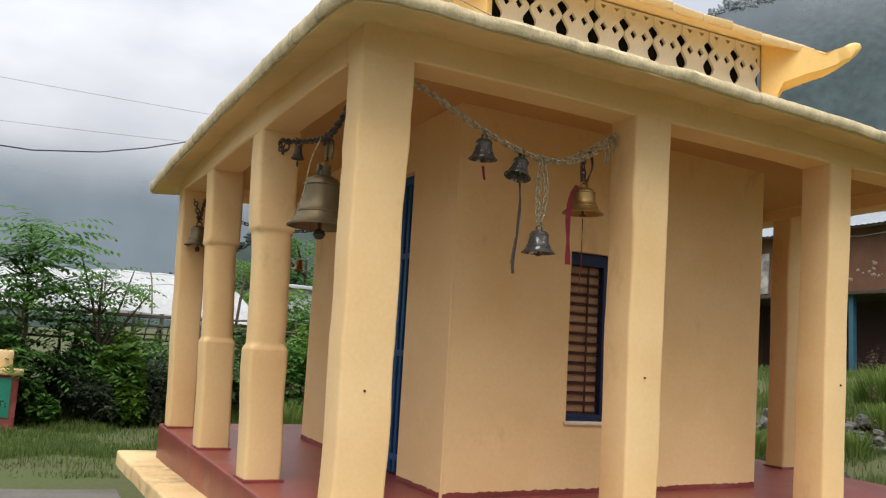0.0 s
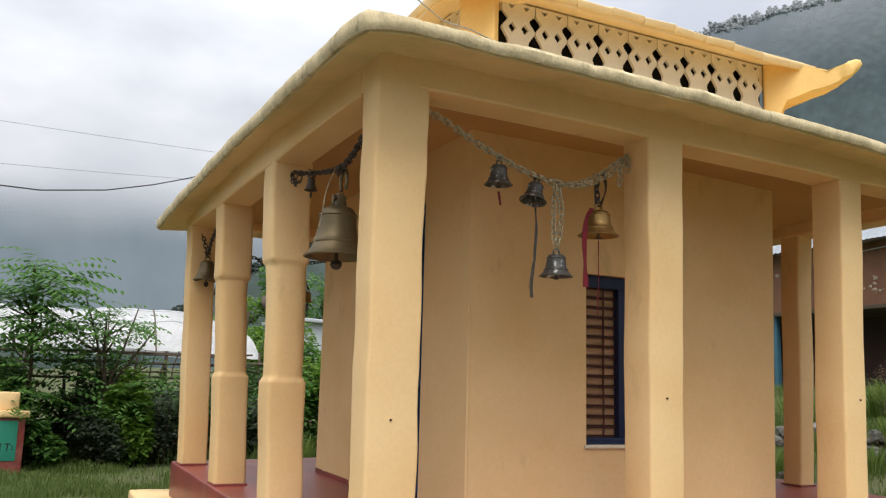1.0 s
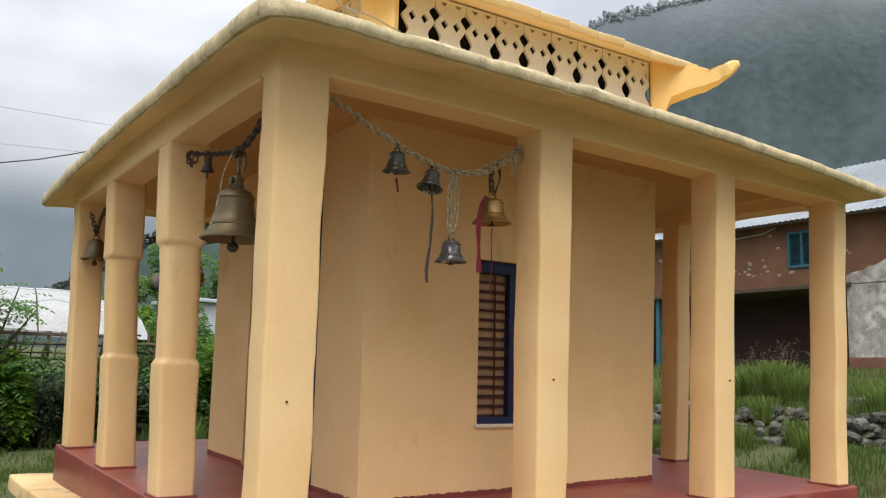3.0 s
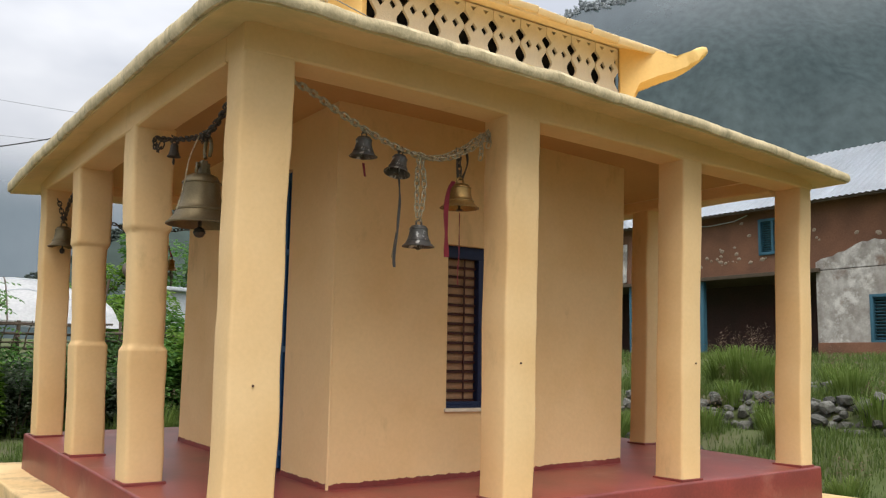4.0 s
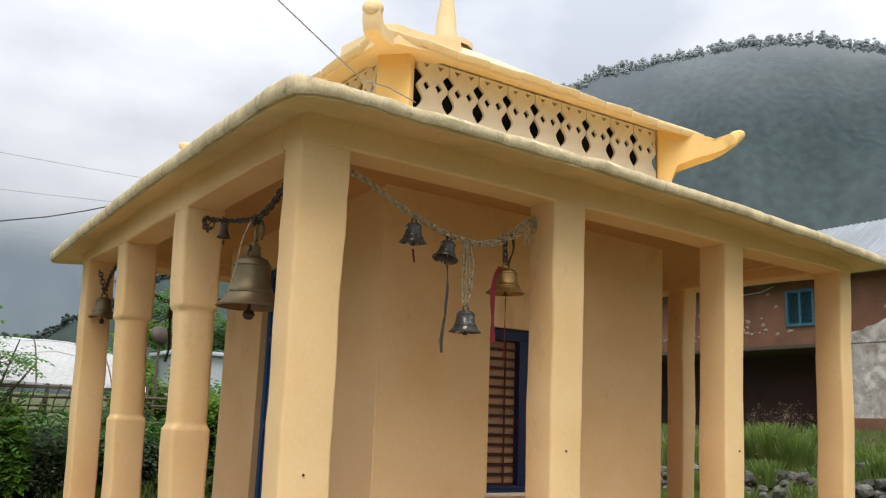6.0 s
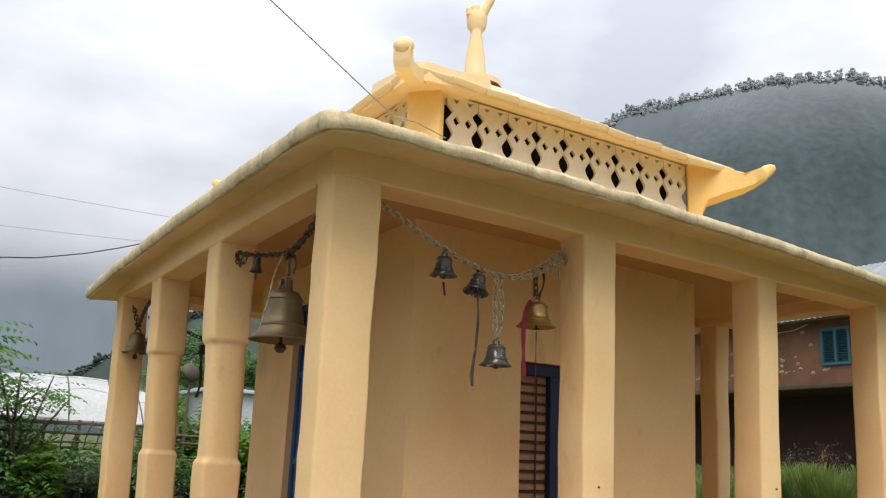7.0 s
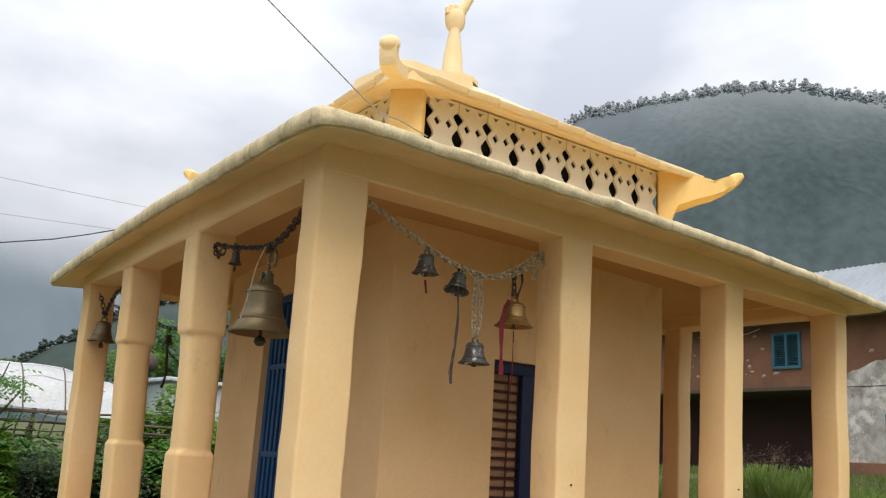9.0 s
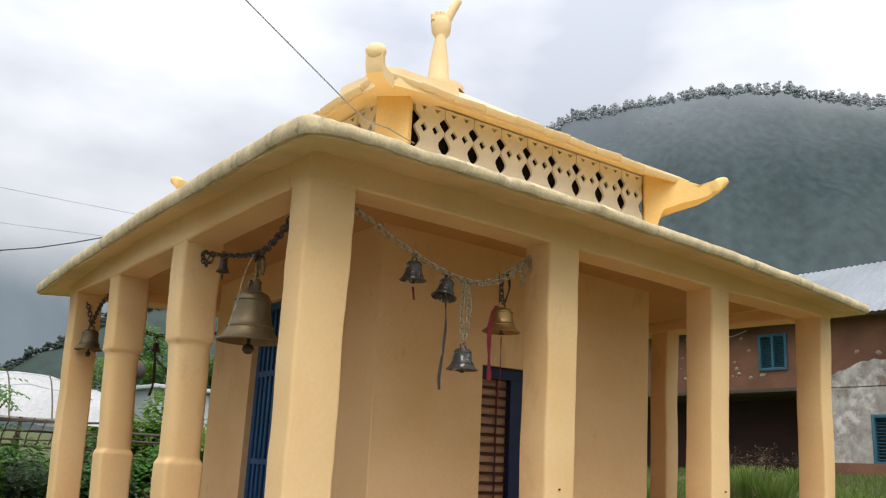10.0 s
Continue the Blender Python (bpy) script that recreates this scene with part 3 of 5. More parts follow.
# ---- the shrine: beams and the veranda roof ----
def soffit(x, y):
    """The slab's underside: almost level, drooping towards the far corners."""
    u, v = max(0.0, x) / 5.75, max(0.0, y) / 5.65
    a, b = u ** 2.4, v ** 2.4
    return 3.29 - 0.16 * a - 0.135 * b + 0.12 * a * b


def beam(name, pts, depth, inward, seed):
    """A beam through (x, y, underside) points, up to the roof slab, depth wide."""
    bm = bmesh.new()
    dense = []
    for (xa, ya, za), (xb, yb, zb) in zip(pts, pts[1:]):
        n = 8
        for k in range(n):
            f = k / n
            # the underside is a little rounded down to each column
            drop = 0.022 * (1 - min(1, min(f, 1 - f) * 5))
            dense.append((xa + (xb - xa) * f, ya + (yb - ya) * f, za + (zb - za) * f + 0.012 - drop * 0.6))
    dense.append(pts[-1])
    rings = []
    ix, iy = inward
    for x, y, z in dense:
        o = 0.006 * noise.noise(Vector((x * 1.3 + seed, y * 1.3, 0)))
        ring = []
        top = soffit(x, y) + 0.03
        for u, zz in ((0.012 + o, z), (depth - 0.012, z), (depth, z + 0.012), (depth, top), (o, top), (o, z + 0.012)):
            ring.append(bm.verts.new((x + ix * u, y + iy * u, zz)))
        rings.append(ring)
    for a, b in zip(rings, rings[1:]):
        for k in range(6):
            bm.faces.new((a[k], a[(k + 1) % 6], b[(k + 1) % 6], b[k]))
    bm.faces.new(rings[0])
    bm.faces.new(rings[-1][::-1])
    bmesh.ops.recalc_face_normals(bm, faces=bm.faces)
    return part(name, bm, YELLOW, shrine)


beam("beam", [(0.0, -0.003, BEAM["c"]), (2.13, -0.003, BEAM["r2"]), (4.02, -0.003, BEAM["r3"]), (5.765, -0.003, BEAM["r4"])], 0.28, (0, 1), 1)
beam("beam", [(-0.003, 0.28, BEAM["c"] - 0.005), (-0.094, 1.96, BEAM["l2"]), (-0.109, 3.60, BEAM["l3"]), (-0.080, 5.32, BEAM["l4"])], 0.28, (1, 0), 2)
beam("beam", [(5.76, 0.28, 3.01), (5.72, 2.0, 3.02), (5.72, 3.7, 3.02), (5.70, 5.4, 3.04)], 0.26, (-1, 0), 3)
beam("beam", [(0.20, 5.415, 3.06), (2.2, 5.415, 3.05), (3.9, 5.415, 3.04), (5.40, 5.415, 3.04)], 0.26, (0, -1), 4)

EX0, EX1, EY0, EY1 = -0.33, 6.02, -0.36, 5.80
EAVES = ((-0.26, -0.42), (5.86, -0.30), (5.95, 5.70), (-0.32, 5.66))      # the slab's corners in plan


def eave_xy(x, y):
    """Moves a point of the even grid to the slab's uneven outline, with rounded corners."""
    u, v = (x - EX0) / (EX1 - EX0), (y - EY0) / (EY1 - EY0)
    p = [(1 - u) * (1 - v), u * (1 - v), u * v, (1 - u) * v]
    gx, gy = sum(w * c[0] for w, c in zip(p, EAVES)), sum(w * c[1] for w, c in zip(p, EAVES))
    near = max(0.0, 1 - math.hypot(x - EX0, y - EY0) / 0.35)
    return gx + 0.035 * near * near, gy + 0.035 * near * near


def eave_drop(x, y):
    over = max(0.0, -x, -y, x - 5.67, y - 5.42)
    return 0.16 * over + 0.09 * max(0.0, -x)


def veranda_roof():
    """The slab: a soffit, a gently rising top and a rough edge."""
    nx, ny = 56, 52
    bm = bmesh.new()
    low, top = {}, {}
    for j in range(ny + 1):
        for i in range(nx + 1):
            x, y = EX0 + (EX1 - EX0) * i / nx, EY0 + (EY1 - EY0) * j / ny
            edge = min(x - EX0, EX1 - x, y - EY0, EY1 - y)
            s = soffit(x, y) - eave_drop(x, y)
            wv = 0.010 * noise.noise(Vector((x * 1.5, y * 1.5, 2))) + 0.006 * noise.noise(Vector((x * 5, y * 5, 4)))
            ox = 0.014 * noise.noise(Vector((x * 2, y * 2, 9))) if i in (0, nx) else 0
            oy = 0.014 * noise.noise(Vector((x * 2, y * 2, 7))) if j in (0, ny) else 0
            gx, gy = eave_xy(x, y)
            low[i, j] = bm.verts.new((gx + ox, gy + oy, s + wv))
            rise = 0.10 * smoothstep(0, 0.5, edge)
            top[i, j] = bm.verts.new((gx + ox, gy + oy, s + eave_drop(x, y) * 0.4 + 0.07 + 0.05 * max(0.0, -x) + rise + wv))
    for j in range(ny):
        for i in range(nx):
            bm.faces.new((low[i, j], low[i, j + 1], low[i + 1, j + 1], low[i + 1, j]))
            bm.faces.new((top[i, j], top[i + 1, j], top[i + 1, j + 1], top[i, j + 1]))
    for i in range(nx):
        bm.faces.new((low[i, 0], low[i + 1, 0], top[i + 1, 0], top[i, 0]))
        bm.faces.new((low[i + 1, ny], low[i, ny], top[i, ny], top[i + 1, ny]))
    for j in range(ny):
        bm.faces.new((low[0, j + 1], low[0, j], top[0, j], top[0, j + 1]))
        bm.faces.new((low[nx, j], low[nx, j + 1], top[nx, j + 1], top[nx, j]))
    return bm


roof = part("veranda_roof", veranda_roof(), SLAB, shrine, "yellow concrete roof slab with an uneven overhanging edge")


def eave_lip():
    """The rough weathered drip edge that runs round the slab."""
    bm = bmesh.new()
    rnd = random.Random(12)
    rings = []
    path = []
    n = 90
    cs = [(EX0, EY0), (EX1, EY0), (EX1, EY1), (EX0, EY1)]
    for q in range(4):
        a, b = cs[q], cs[(q + 1) % 4]
        for k in range(n):
            path.append((a[0] + (b[0] - a[0]) * k / n, a[1] + (b[1] - a[1]) * k / n))
    cx, cy = (EX0 + EX1) / 2, (EY0 + EY1) / 2
    for x, y in path:
        ox = -1 if abs(x - EX0) < 1e-6 else (1 if abs(x - EX1) < 1e-6 else 0)
        oy = -1 if abs(y - EY0) < 1e-6 else (1 if abs(y - EY1) < 1e-6 else 0)
        if ox and oy:
            ox, oy = ox * 0.75, oy * 0.75
        s = soffit(x, y) - eave_drop(x, y)
        a = 0.010 * noise.noise(Vector((x * 3, y * 3, 1))) + 0.007 * noise.noise(Vector((x * 11, y * 11, 3)))
        wv = 0.010 * noise.noise(Vector((x * 1.5, y * 1.5, 2))) + 0.006 * noise.noise(Vector((x * 5, y * 5, 4)))
        z0, z1 = s + wv + 0.012 + 0.010 * noise.noise(Vector((x * 8, y * 8, 6))), s + wv + 0.095 + 0.09 * max(0.0, -x) + a
        prof = ((-0.05, z0 + 0.012), (0.020 + a, z0), (0.034 + a, z0 + 0.02), (0.036 + a, z1 - 0.03), (0.02, z1 - 0.004), (-0.06, z1), (-0.14, z1 - 0.012))
        gx, gy = eave_xy(x, y)
        rings.append([bm.verts.new((gx + ox * u, gy + oy * u, z)) for u, z in prof])
    m = len(rings)
    for i in range(m):
        a, b = rings[i], rings[(i + 1) % m]
        for k in range(len(a) - 1):
            bm.faces.new((a[k], b[k], b[k + 1], a[k + 1]))
    bmesh.ops.recalc_face_normals(bm, faces=bm.faces)
    return bm




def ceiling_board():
    """A darker sheet just under the slab, between the beams; it carries the ceiling's painted shade."""
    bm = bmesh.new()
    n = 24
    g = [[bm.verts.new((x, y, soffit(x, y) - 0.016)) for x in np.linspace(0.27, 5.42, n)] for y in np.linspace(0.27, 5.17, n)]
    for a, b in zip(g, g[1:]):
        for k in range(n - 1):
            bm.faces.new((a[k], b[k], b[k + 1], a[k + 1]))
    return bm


tagged(part("ceiling", ceiling_board(), CEILING, None), "ochre plaster under the veranda roof, its shade painted in deeper", "ceiling", kind="structure")
part("drip_edge", eave_lip(), LIP, roof, "weathered grey and cream drip edge")

# ---- the shrine: lantern storey ----
LX0, LX1, LY0, LY1 = 1.28, 4.50, 1.15, 4.42
LB, LT = 3.42, 4.44
lantern = part("lantern_curb", boxed(LX0 + 0.06, LY0 + 0.10, 3.3, LX1 - 0.06, LY1 - 0.1, 3.92, bevel=0.02), BRIGHT, shrine, "raised curb under the lattice")
# Added box, coloured near-black to stand in for the lantern's inner shade.
part("lantern_shade_core", boxed(LX0 + 0.20, LY0 + 0.16, 3.93, LX1 - 0.02, LY1 - 0.20, LT - 0.02), DARK, shrine, "near-black box painted as the shade behind the lattice")


def lattice_panel():
    """One pierced cream slab: scalloped sides, two small triangles and two diamonds."""
    hw = 0.1565
    h = LT - 3.90
    side = [(1.0, 0.0), (1.0, 0.20), (0.70, 0.30), (0.60, 0.37), (0.64, 0.42), (0.96, 0.55), (1.0, 0.58), (0.94, 0.62), (0.68, 0.71), (0.64, 0.735), (0.68, 0.76), (0.94, 0.83), (0.985, 0.86), (0.985, 1.0)]
    right = [(hw * a, h * b) for a, b in side]
    outline = right + [(-x, z) for x, z in reversed(right)]
    holes = [[(0.036 * s + c, h * 0.60 + z) for s, z in ((0, -0.046), (1, 0), (0, 0.046), (-1, 0))] for c in (-0.060, 0.060)]
    holes += [[(c - 0.034, h * 0.955), (c, h * 0.885), (c + 0.034, h * 0.955)] for c in (-0.070, 0.070)]
    bm = bmesh.new()
    edges = []
    for loop in [outline] + holes:
        vs = [bm.verts.new((x, 0, z)) for x, z in loop]
        edges += [bm.edges.new((vs[i], vs[(i + 1) % len(vs)])) for i in range(len(vs))]
    bmesh.ops.triangle_fill(bm, edges=edges, use_beauty=True)
    r = bmesh.ops.extrude_face_region(bm, geom=bm.faces[:])
    bmesh.ops.translate(bm, vec=(0, 0.026, 0), verts=[g for g in r["geom"] if isinstance(g, bmesh.types.BMVert)])
    bmesh.ops.recalc_face_normals(bm, faces=bm.faces)
    return bm


proto = part("lattice_panel", lattice_panel(), LATTICE, shrine, smooth=False)
PITCH = 0.317
first = 1.657
count = 9
proto.matrix_basis = pose(first, LY0, 3.90)
for k in range(1, count):
    share("lattice_panel", proto.data, shrine, pose(first + PITCH * k, LY0, 3.90))
for k in range(count - 1):
    share("lattice_panel", proto.data, shrine, pose(LX0, LY0 + 0.42 + PITCH * k, 3.90, 0, 0, -90))


def horn_fin():
    """The corner bracket, flaring out along the diagonal to an upturned rounded tip."""
    bm = bmesh.new()
    outline = [(-0.10, 3.44), (0.0, 3.44), (0.02, 4.02), (0.08, 4.145), (0.30, 4.19), (0.46, 4.235), (0.55, 4.268), (0.62, 4.31), (0.68, 4.36), (0.74, 4.41),
               (0.768, 4.452), (0.755, 4.49), (0.71, 4.502), (0.655, 4.49), (0.60, 4.45), (0.54, 4.40), (0.47, 4.365), (0.40, 4.375), (0.28, 4.43), (0.14, 4.49), (0.0, 4.52), (-0.10, 4.53)]
    prism(bm, outline, (1, 0, 0), (0, 0, 1), (0, 0, 0), 0.28)
    for v in bm.verts:
        v.co.y *= 1 - 0.60 * smoothstep(0.44, 0.58, v.co.x) - 0.02 * smoothstep(0.62, 0.70, v.co.x)
    es = [e for e in bm.edges if len(e.link_faces) == 2 and (len(e.link_faces[0].verts) > 6) != (len(e.link_faces[1].verts) > 6)]
    bmesh.ops.bevel(bm, geom=es, offset=0.032, segments=3, affect="EDGES", profile=0.5)
    bmesh.ops.triangulate(bm, faces=[f for f in bm.faces if len(f.verts) > 4])
    return bm


fin = part("corner_horn", horn_fin(), BRIGHT, shrine, "bright yellow upturned corner horn")
fin.matrix_basis = pose(LX1, LY0, -0.04, 0, 0, -45)
for x, y, a in ((LX1, LY1, 45), (LX0, LY1, 135)):
    o = share("corner_horn", fin.data, shrine, pose(x, y, 0.0, 0, 0, a))
    o["label"] = "bright yellow upturned corner horn"


def hip_lip():
    """The eave's thick lip drawn out to a point at the corner facing the yard."""
    bm = bmesh.new()
    plan = ((-0.45, 0.0), (-0.16, -0.53), (0.08, -0.27), (0.30, -0.10), (0.33, 0.0), (0.30, 0.10), (0.08, 0.27), (-0.16, 0.53))
    low = [bm.verts.new((x, y, 4.40 - 0.08 * smoothstep(-0.16, 0.30, x))) for x, y in plan]
    top = [bm.verts.new((x * 0.98, y * 0.96, 4.535 - 0.05 * smoothstep(-0.16, 0.30, x))) for x, y in plan]
    bmesh.ops.triangulate(bm, faces=[bm.faces.new(low[::-1]), bm.faces.new(top)])
    for k in range(8):
        bm.faces.new((low[k], low[(k + 1) % 8], top[(k + 1) % 8], top[k]))
    bmesh.ops.recalc_face_normals(bm, faces=list(bm.faces))
    return wobble(bm, 0.004, 8)


def yard_horn():
    """The slimmer knobbed horn at the corner facing the yard."""
    bm = bmesh.new()
    outline = [(0.10, 4.36), (0.45, 4.27), (0.62, 4.23), (0.71, 4.25), (0.745, 4.32), (0.74, 4.42), (0.66, 4.42), (0.652, 4.36), (0.62, 4.335), (0.45, 4.37), (0.10, 4.50)]
    prism(bm, outline, (1, 0, 0), (0, 0, 1), (0, 0, 0), 0.13)
    lathe(bm, [(0, -0.085), (0.045, -0.07), (0.075, -0.035), (0.083, 0.0), (0.07, 0.042), (0.04, 0.072), (0, 0.085)], 16, pose(0.70, 0, 4.425, 0, -40, 0) @ Matrix.Diagonal((0.8, 1.0, 1.0, 1)))
    return bm


corner = pose(LX0, LY0, 0.035, 0, 0, -135)
lip0 = part("eave_lip", hip_lip(), CREAM, shrine, "cream lip running out to the corner horn")
lip0.matrix_basis = corner
part("corner_pier", boxed(-0.12, -0.14, 3.40, 0.03, 0.14, 4.40, bevel=0.012), BRIGHT, shrine, "bright yellow flat corner pier").matrix_basis = corner
part("corner_horn", yard_horn(), CREAM, shrine, "cream upturned corner horn").matrix_basis = corner


def lantern_roof():
    bm = bmesh.new()
    over = 0.25
    rows = []
    for f, z in ((0.14, 4.46), (0.005, 4.385), (0.0, 4.44), (0.03, 4.475), (0.25, 4.69), (0.5, 4.97), (0.75, 5.28), (0.93, 5.50), (0.95, 5.52)):
        x0, x1, y0, y1 = LX0 - over, LX1 + over, LY0 - over, LY1 + over
        cx, cy = (x0 + x1) / 2, (y0 + y1) / 2
        rows.append((z, cx, cy, (x1 - x0) / 2 * (1 - f), (y1 - y0) / 2 * (1 - f), 0.03))
    return wobble(ring_solid(rows), 0.006, 3)


hat = part("lantern_roof", lantern_roof(), CREAM, shrine, "bright yellow stepped pyramid roof")
tile = boxed(-0.170, -0.03, -0.035, 0.167, 0.20, 0.026, bevel=0.014)
edge = part("edge_tile", tile, CREAM, hat)
n_edge = 11
spots = []
for k in range(n_edge):
    f = (k + 0.5) / n_edge
    spots.append((LX0 - 0.25 + f * (LX1 - LX0 + 0.5), LY0 - 0.25, 0))
    spots.append((LX0 - 0.25, LY0 - 0.25 + f * (LY1 - LY0 + 0.5), -90))
edge.matrix_basis = pose(spots[0][0], spots[0][1], 4.445, 24, 0, 0)
for k, (x, y, a) in enumerate(spots[1:]):
    share("edge_tile", edge.data, hat, pose(x, y, 4.445 - 0.045 * smoothstep(2.6, 4.6, x) + 0.006 * math.sin(k * 2.1), 0, 0, a) @ pose(0, 0, 0, 24, 2.5 * math.sin(k * 1.3), 0))


def finial():
    """A tapering shaft that carries a moulded fist with one raised finger, in one piece."""
    bm = bmesh.new()
    lathe(bm, [(0.30, 5.46), (0.30, 5.52), (0.20, 5.56), (0.125, 5.60), (0.105, 5.85), (0.062, 6.13), (0.06, 6.17), (0.0, 6.17)], 16)
    lathe(bm, [(0, 6.12), (0.06, 6.13), (0.105, 6.20), (0.12, 6.30), (0.11, 6.38), (0.06, 6.42), (0, 6.43)], 14, Matrix.Diagonal((1, 0.7, 1, 1)))
    tube(bm, [(0.02, 0, 6.30), (0.09, 0, 6.45), (0.15, 0, 6.57), (0.19, 0, 6.64), (0.2, 0, 6.655)], [0.07, 0.058, 0.05, 0.042, 0.02], 10)
    for k, (x, h) in enumerate(((-0.09, 6.43), (-0.045, 6.46), (0.0, 6.47))):
        tube(bm, [(x, -0.02, 6.34), (x - 0.005, -0.02, h - 0.02), (x, -0.02, h)], [0.04, 0.036, 0.018], 8)
    return bm


fo = part("roof_finial", finial(), CREAM, shrine, "tall moulded cream-yellow roof finial")
fo.matrix_basis = pose(2.87, 2.80, 0.0, 0, 0, -25)


# ---- the shrine: door and window ----
door = thing("door_1", "closed double door of ribbed blue-painted sheet metal", "door", (X0 + 0.10, (DOOR_Y0 + DOOR_Y1) / 2, 0.43), kind="structure")
DW, DH = DOOR_Y1 - DOOR_Y0, DOOR_Z - 0.43
frame_bm = bmesh.new()
box(frame_bm, -0.04, -DW / 2, 0.0, 0.04, -DW / 2 + 0.07, DH, bevel=0.004)
box(frame_bm, -0.04, DW / 2 - 0.07, 0.0, 0.04, DW / 2, DH, bevel=0.004)
box(frame_bm, -0.04, -DW / 2 + 0.07, DH - 0.07, 0.04, DW / 2 - 0.07, DH, bevel=0.004)
part("door_frame", frame_bm, BLUE, door)


def door_leaf(side):
    bm = bmesh.new()
    y0, y1 = (-DW / 2 + 0.075, -0.006) if side < 0 else (0.006, DW / 2 - 0.075)
    box(bm, -0.012, y0, 0.015, 0.012, y1, DH - 0.075)
    n = 7
    for k in range(n):
        c = y0 + (y1 - y0) * (k + 0.5) / n
        box(bm, -0.034, c - 0.022, 0.02, -0.012, c + 0.022, DH - 0.08, bevel=0.008)
    for z in (0.12, 0.95, 1.75):
        box(bm, -0.042, y0, z, -0.034, y1, z + 0.05, bevel=0.002)
    return bm


for s in (-1, 1):
    leaf = part("door_leaf", door_leaf(s), BLUE, door)
    h_bm = bmesh.new()
    tube(h_bm, [(-0.045, s * 0.07, 1.0), (-0.085, s * 0.07, 1.02), (-0.085, s * 0.07, 1.13), (-0.045, s * 0.07, 1.15)], 0.007, 8)
    part("door_handle", h_bm, IRON, leaf, "dark iron pull handle")

win = thing("window_1", "tall recessed window with dark blue frame and brown slats", "window", ((WIN_X0 + WIN_X1) / 2, Y0, WIN_Z0), kind="structure")
WW, WH = WIN_X1 - WIN_X0, WIN_Z1 - WIN_Z0
WD = 0.10
f_bm = bmesh.new()
for x0, x1, z0, z1 in ((-WW / 2, -WW / 2 + 0.03, 0, WH), (WW / 2 - 0.06, WW / 2, 0, WH), (-WW / 2 + 0.03, WW / 2 - 0.06, WH - 0.10, WH), (-WW / 2 + 0.03, WW / 2 - 0.06, 0, 0.05), (-0.10, 0.06, 0.05, WH - 0.10)):
    box(f_bm, x0, WD - 0.05, z0, x1, WD + 0.06, z1, bevel=0.005)
part("window_frame", f_bm, DARKBLUE, win)
# Black panel paints the unlit room behind the slats.
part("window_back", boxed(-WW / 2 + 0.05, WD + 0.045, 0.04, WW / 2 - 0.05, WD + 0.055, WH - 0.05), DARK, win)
slat_me = None
for side, (xa, xb) in enumerate(((-WW / 2 + 0.03, -0.10), (0.06, WW / 2 - 0.06))):
    pitch = (WH - 0.15) / 15
    for k in range(15):
        z = 0.05 + pitch * k
        part("slat", boxed(xa, WD + 0.012, z + 0.018, xb, WD + 0.03, z + pitch - 0.003, bevel=0.003), SLAT, win)
    for k in range(16):
        z = 0.05 + pitch * k
        part("window_bar", boxed(xa, WD - 0.008, z - 0.005, xb, WD + 0.010, z + 0.014, bevel=0.003), BAR, win)
    for f in (0.62,):
        x = xa + (xb - xa) * f
        part("window_rod", boxed(x - 0.007, WD - 0.016, 0.05, x + 0.007, WD - 0.009, WH - 0.1), BAR, win)
part("window_sill", boxed(-WW / 2 - 0.02, -0.02, -0.028, WW / 2 + 0.02, 0.06, 0.001, bevel=0.006), LATTICE, win, "thin pale plaster sill")
part("sill_paint", boxed(-WW / 2 + 0.01, 0.0, 0.001, WW / 2 - 0.01, WD - 0.05, 0.02, bevel=0.004), DARKBLUE, win, "chipped blue sill board")


# ---- chains and bells ----
def link_mesh(name, wire, length, width, material):
    bm = bmesh.new()
    n = 18
    pts = []
    for k in range(n):
        a = 2 * math.pi * k / n
        sx = (length - width) / 2 * (1 if math.cos(a) > 0 else -1)
        pts.append((sx + width / 2 * math.cos(a), width / 2 * math.sin(a), 0))
    rings = []
    for i, p in enumerate(pts):
        p, q, r = Vector(p), Vector(pts[(i + 1) % n]), Vector(pts[i - 1])
        d = (q - r).normalized()
        a = Vector((0, 0, 1))
        b = d.cross(a)
        rings.append([bm.verts.new(p + (a * math.cos(t) + b * math.sin(t)) * wire) for t in (0, 1.047, 2.094, 3.1416, 4.189, 5.236)])
    for i in range(n):
        a, b = rings[i], rings[(i + 1) % n]
        for k in range(6):
            bm.faces.new((a[k], a[(k + 1) % 6], b[(k + 1) % 6], b[k]))
    me = bpy.data.meshes.new(name)
    bm.to_mesh(me)
    bm.free()
    for p in me.polygons:
        p.use_smooth = True
    me.materials.append(material)
    return me


LINK = link_mesh("link", 0.0052, 0.056, 0.033, CHAIN)
LINK_DARK = link_mesh("dark_link", 0.006, 0.060, 0.036, DARKCHAIN)


def spline(pts, step):
    """Evenly spaced points along a smooth curve through pts."""
    pts = [Vector(p) for p in pts]
    ext = [pts[0] * 2 - pts[1]] + pts + [pts[-1] * 2 - pts[-2]]
    fine = []
    for i in range(1, len(ext) - 2):
        a, b, c, d = ext[i - 1:i + 3]
        for k in range(40):
            t = k / 40
            fine.append(0.5 * ((2 * b) + (c - a) * t + (2 * a - 5 * b + 4 * c - d) * t * t + (3 * b - a - 3 * c + d) * t ** 3))
    fine.append(pts[-1])
    out, left = [fine[0]], step
    for p, q in zip(fine, fine[1:]):
        seg = (q - p).length
        while seg >= left:
            p = p + (q - p) * (left / seg)
            seg = (q - p).length
            out.append(p)
            left = step
        left -= seg
    return out


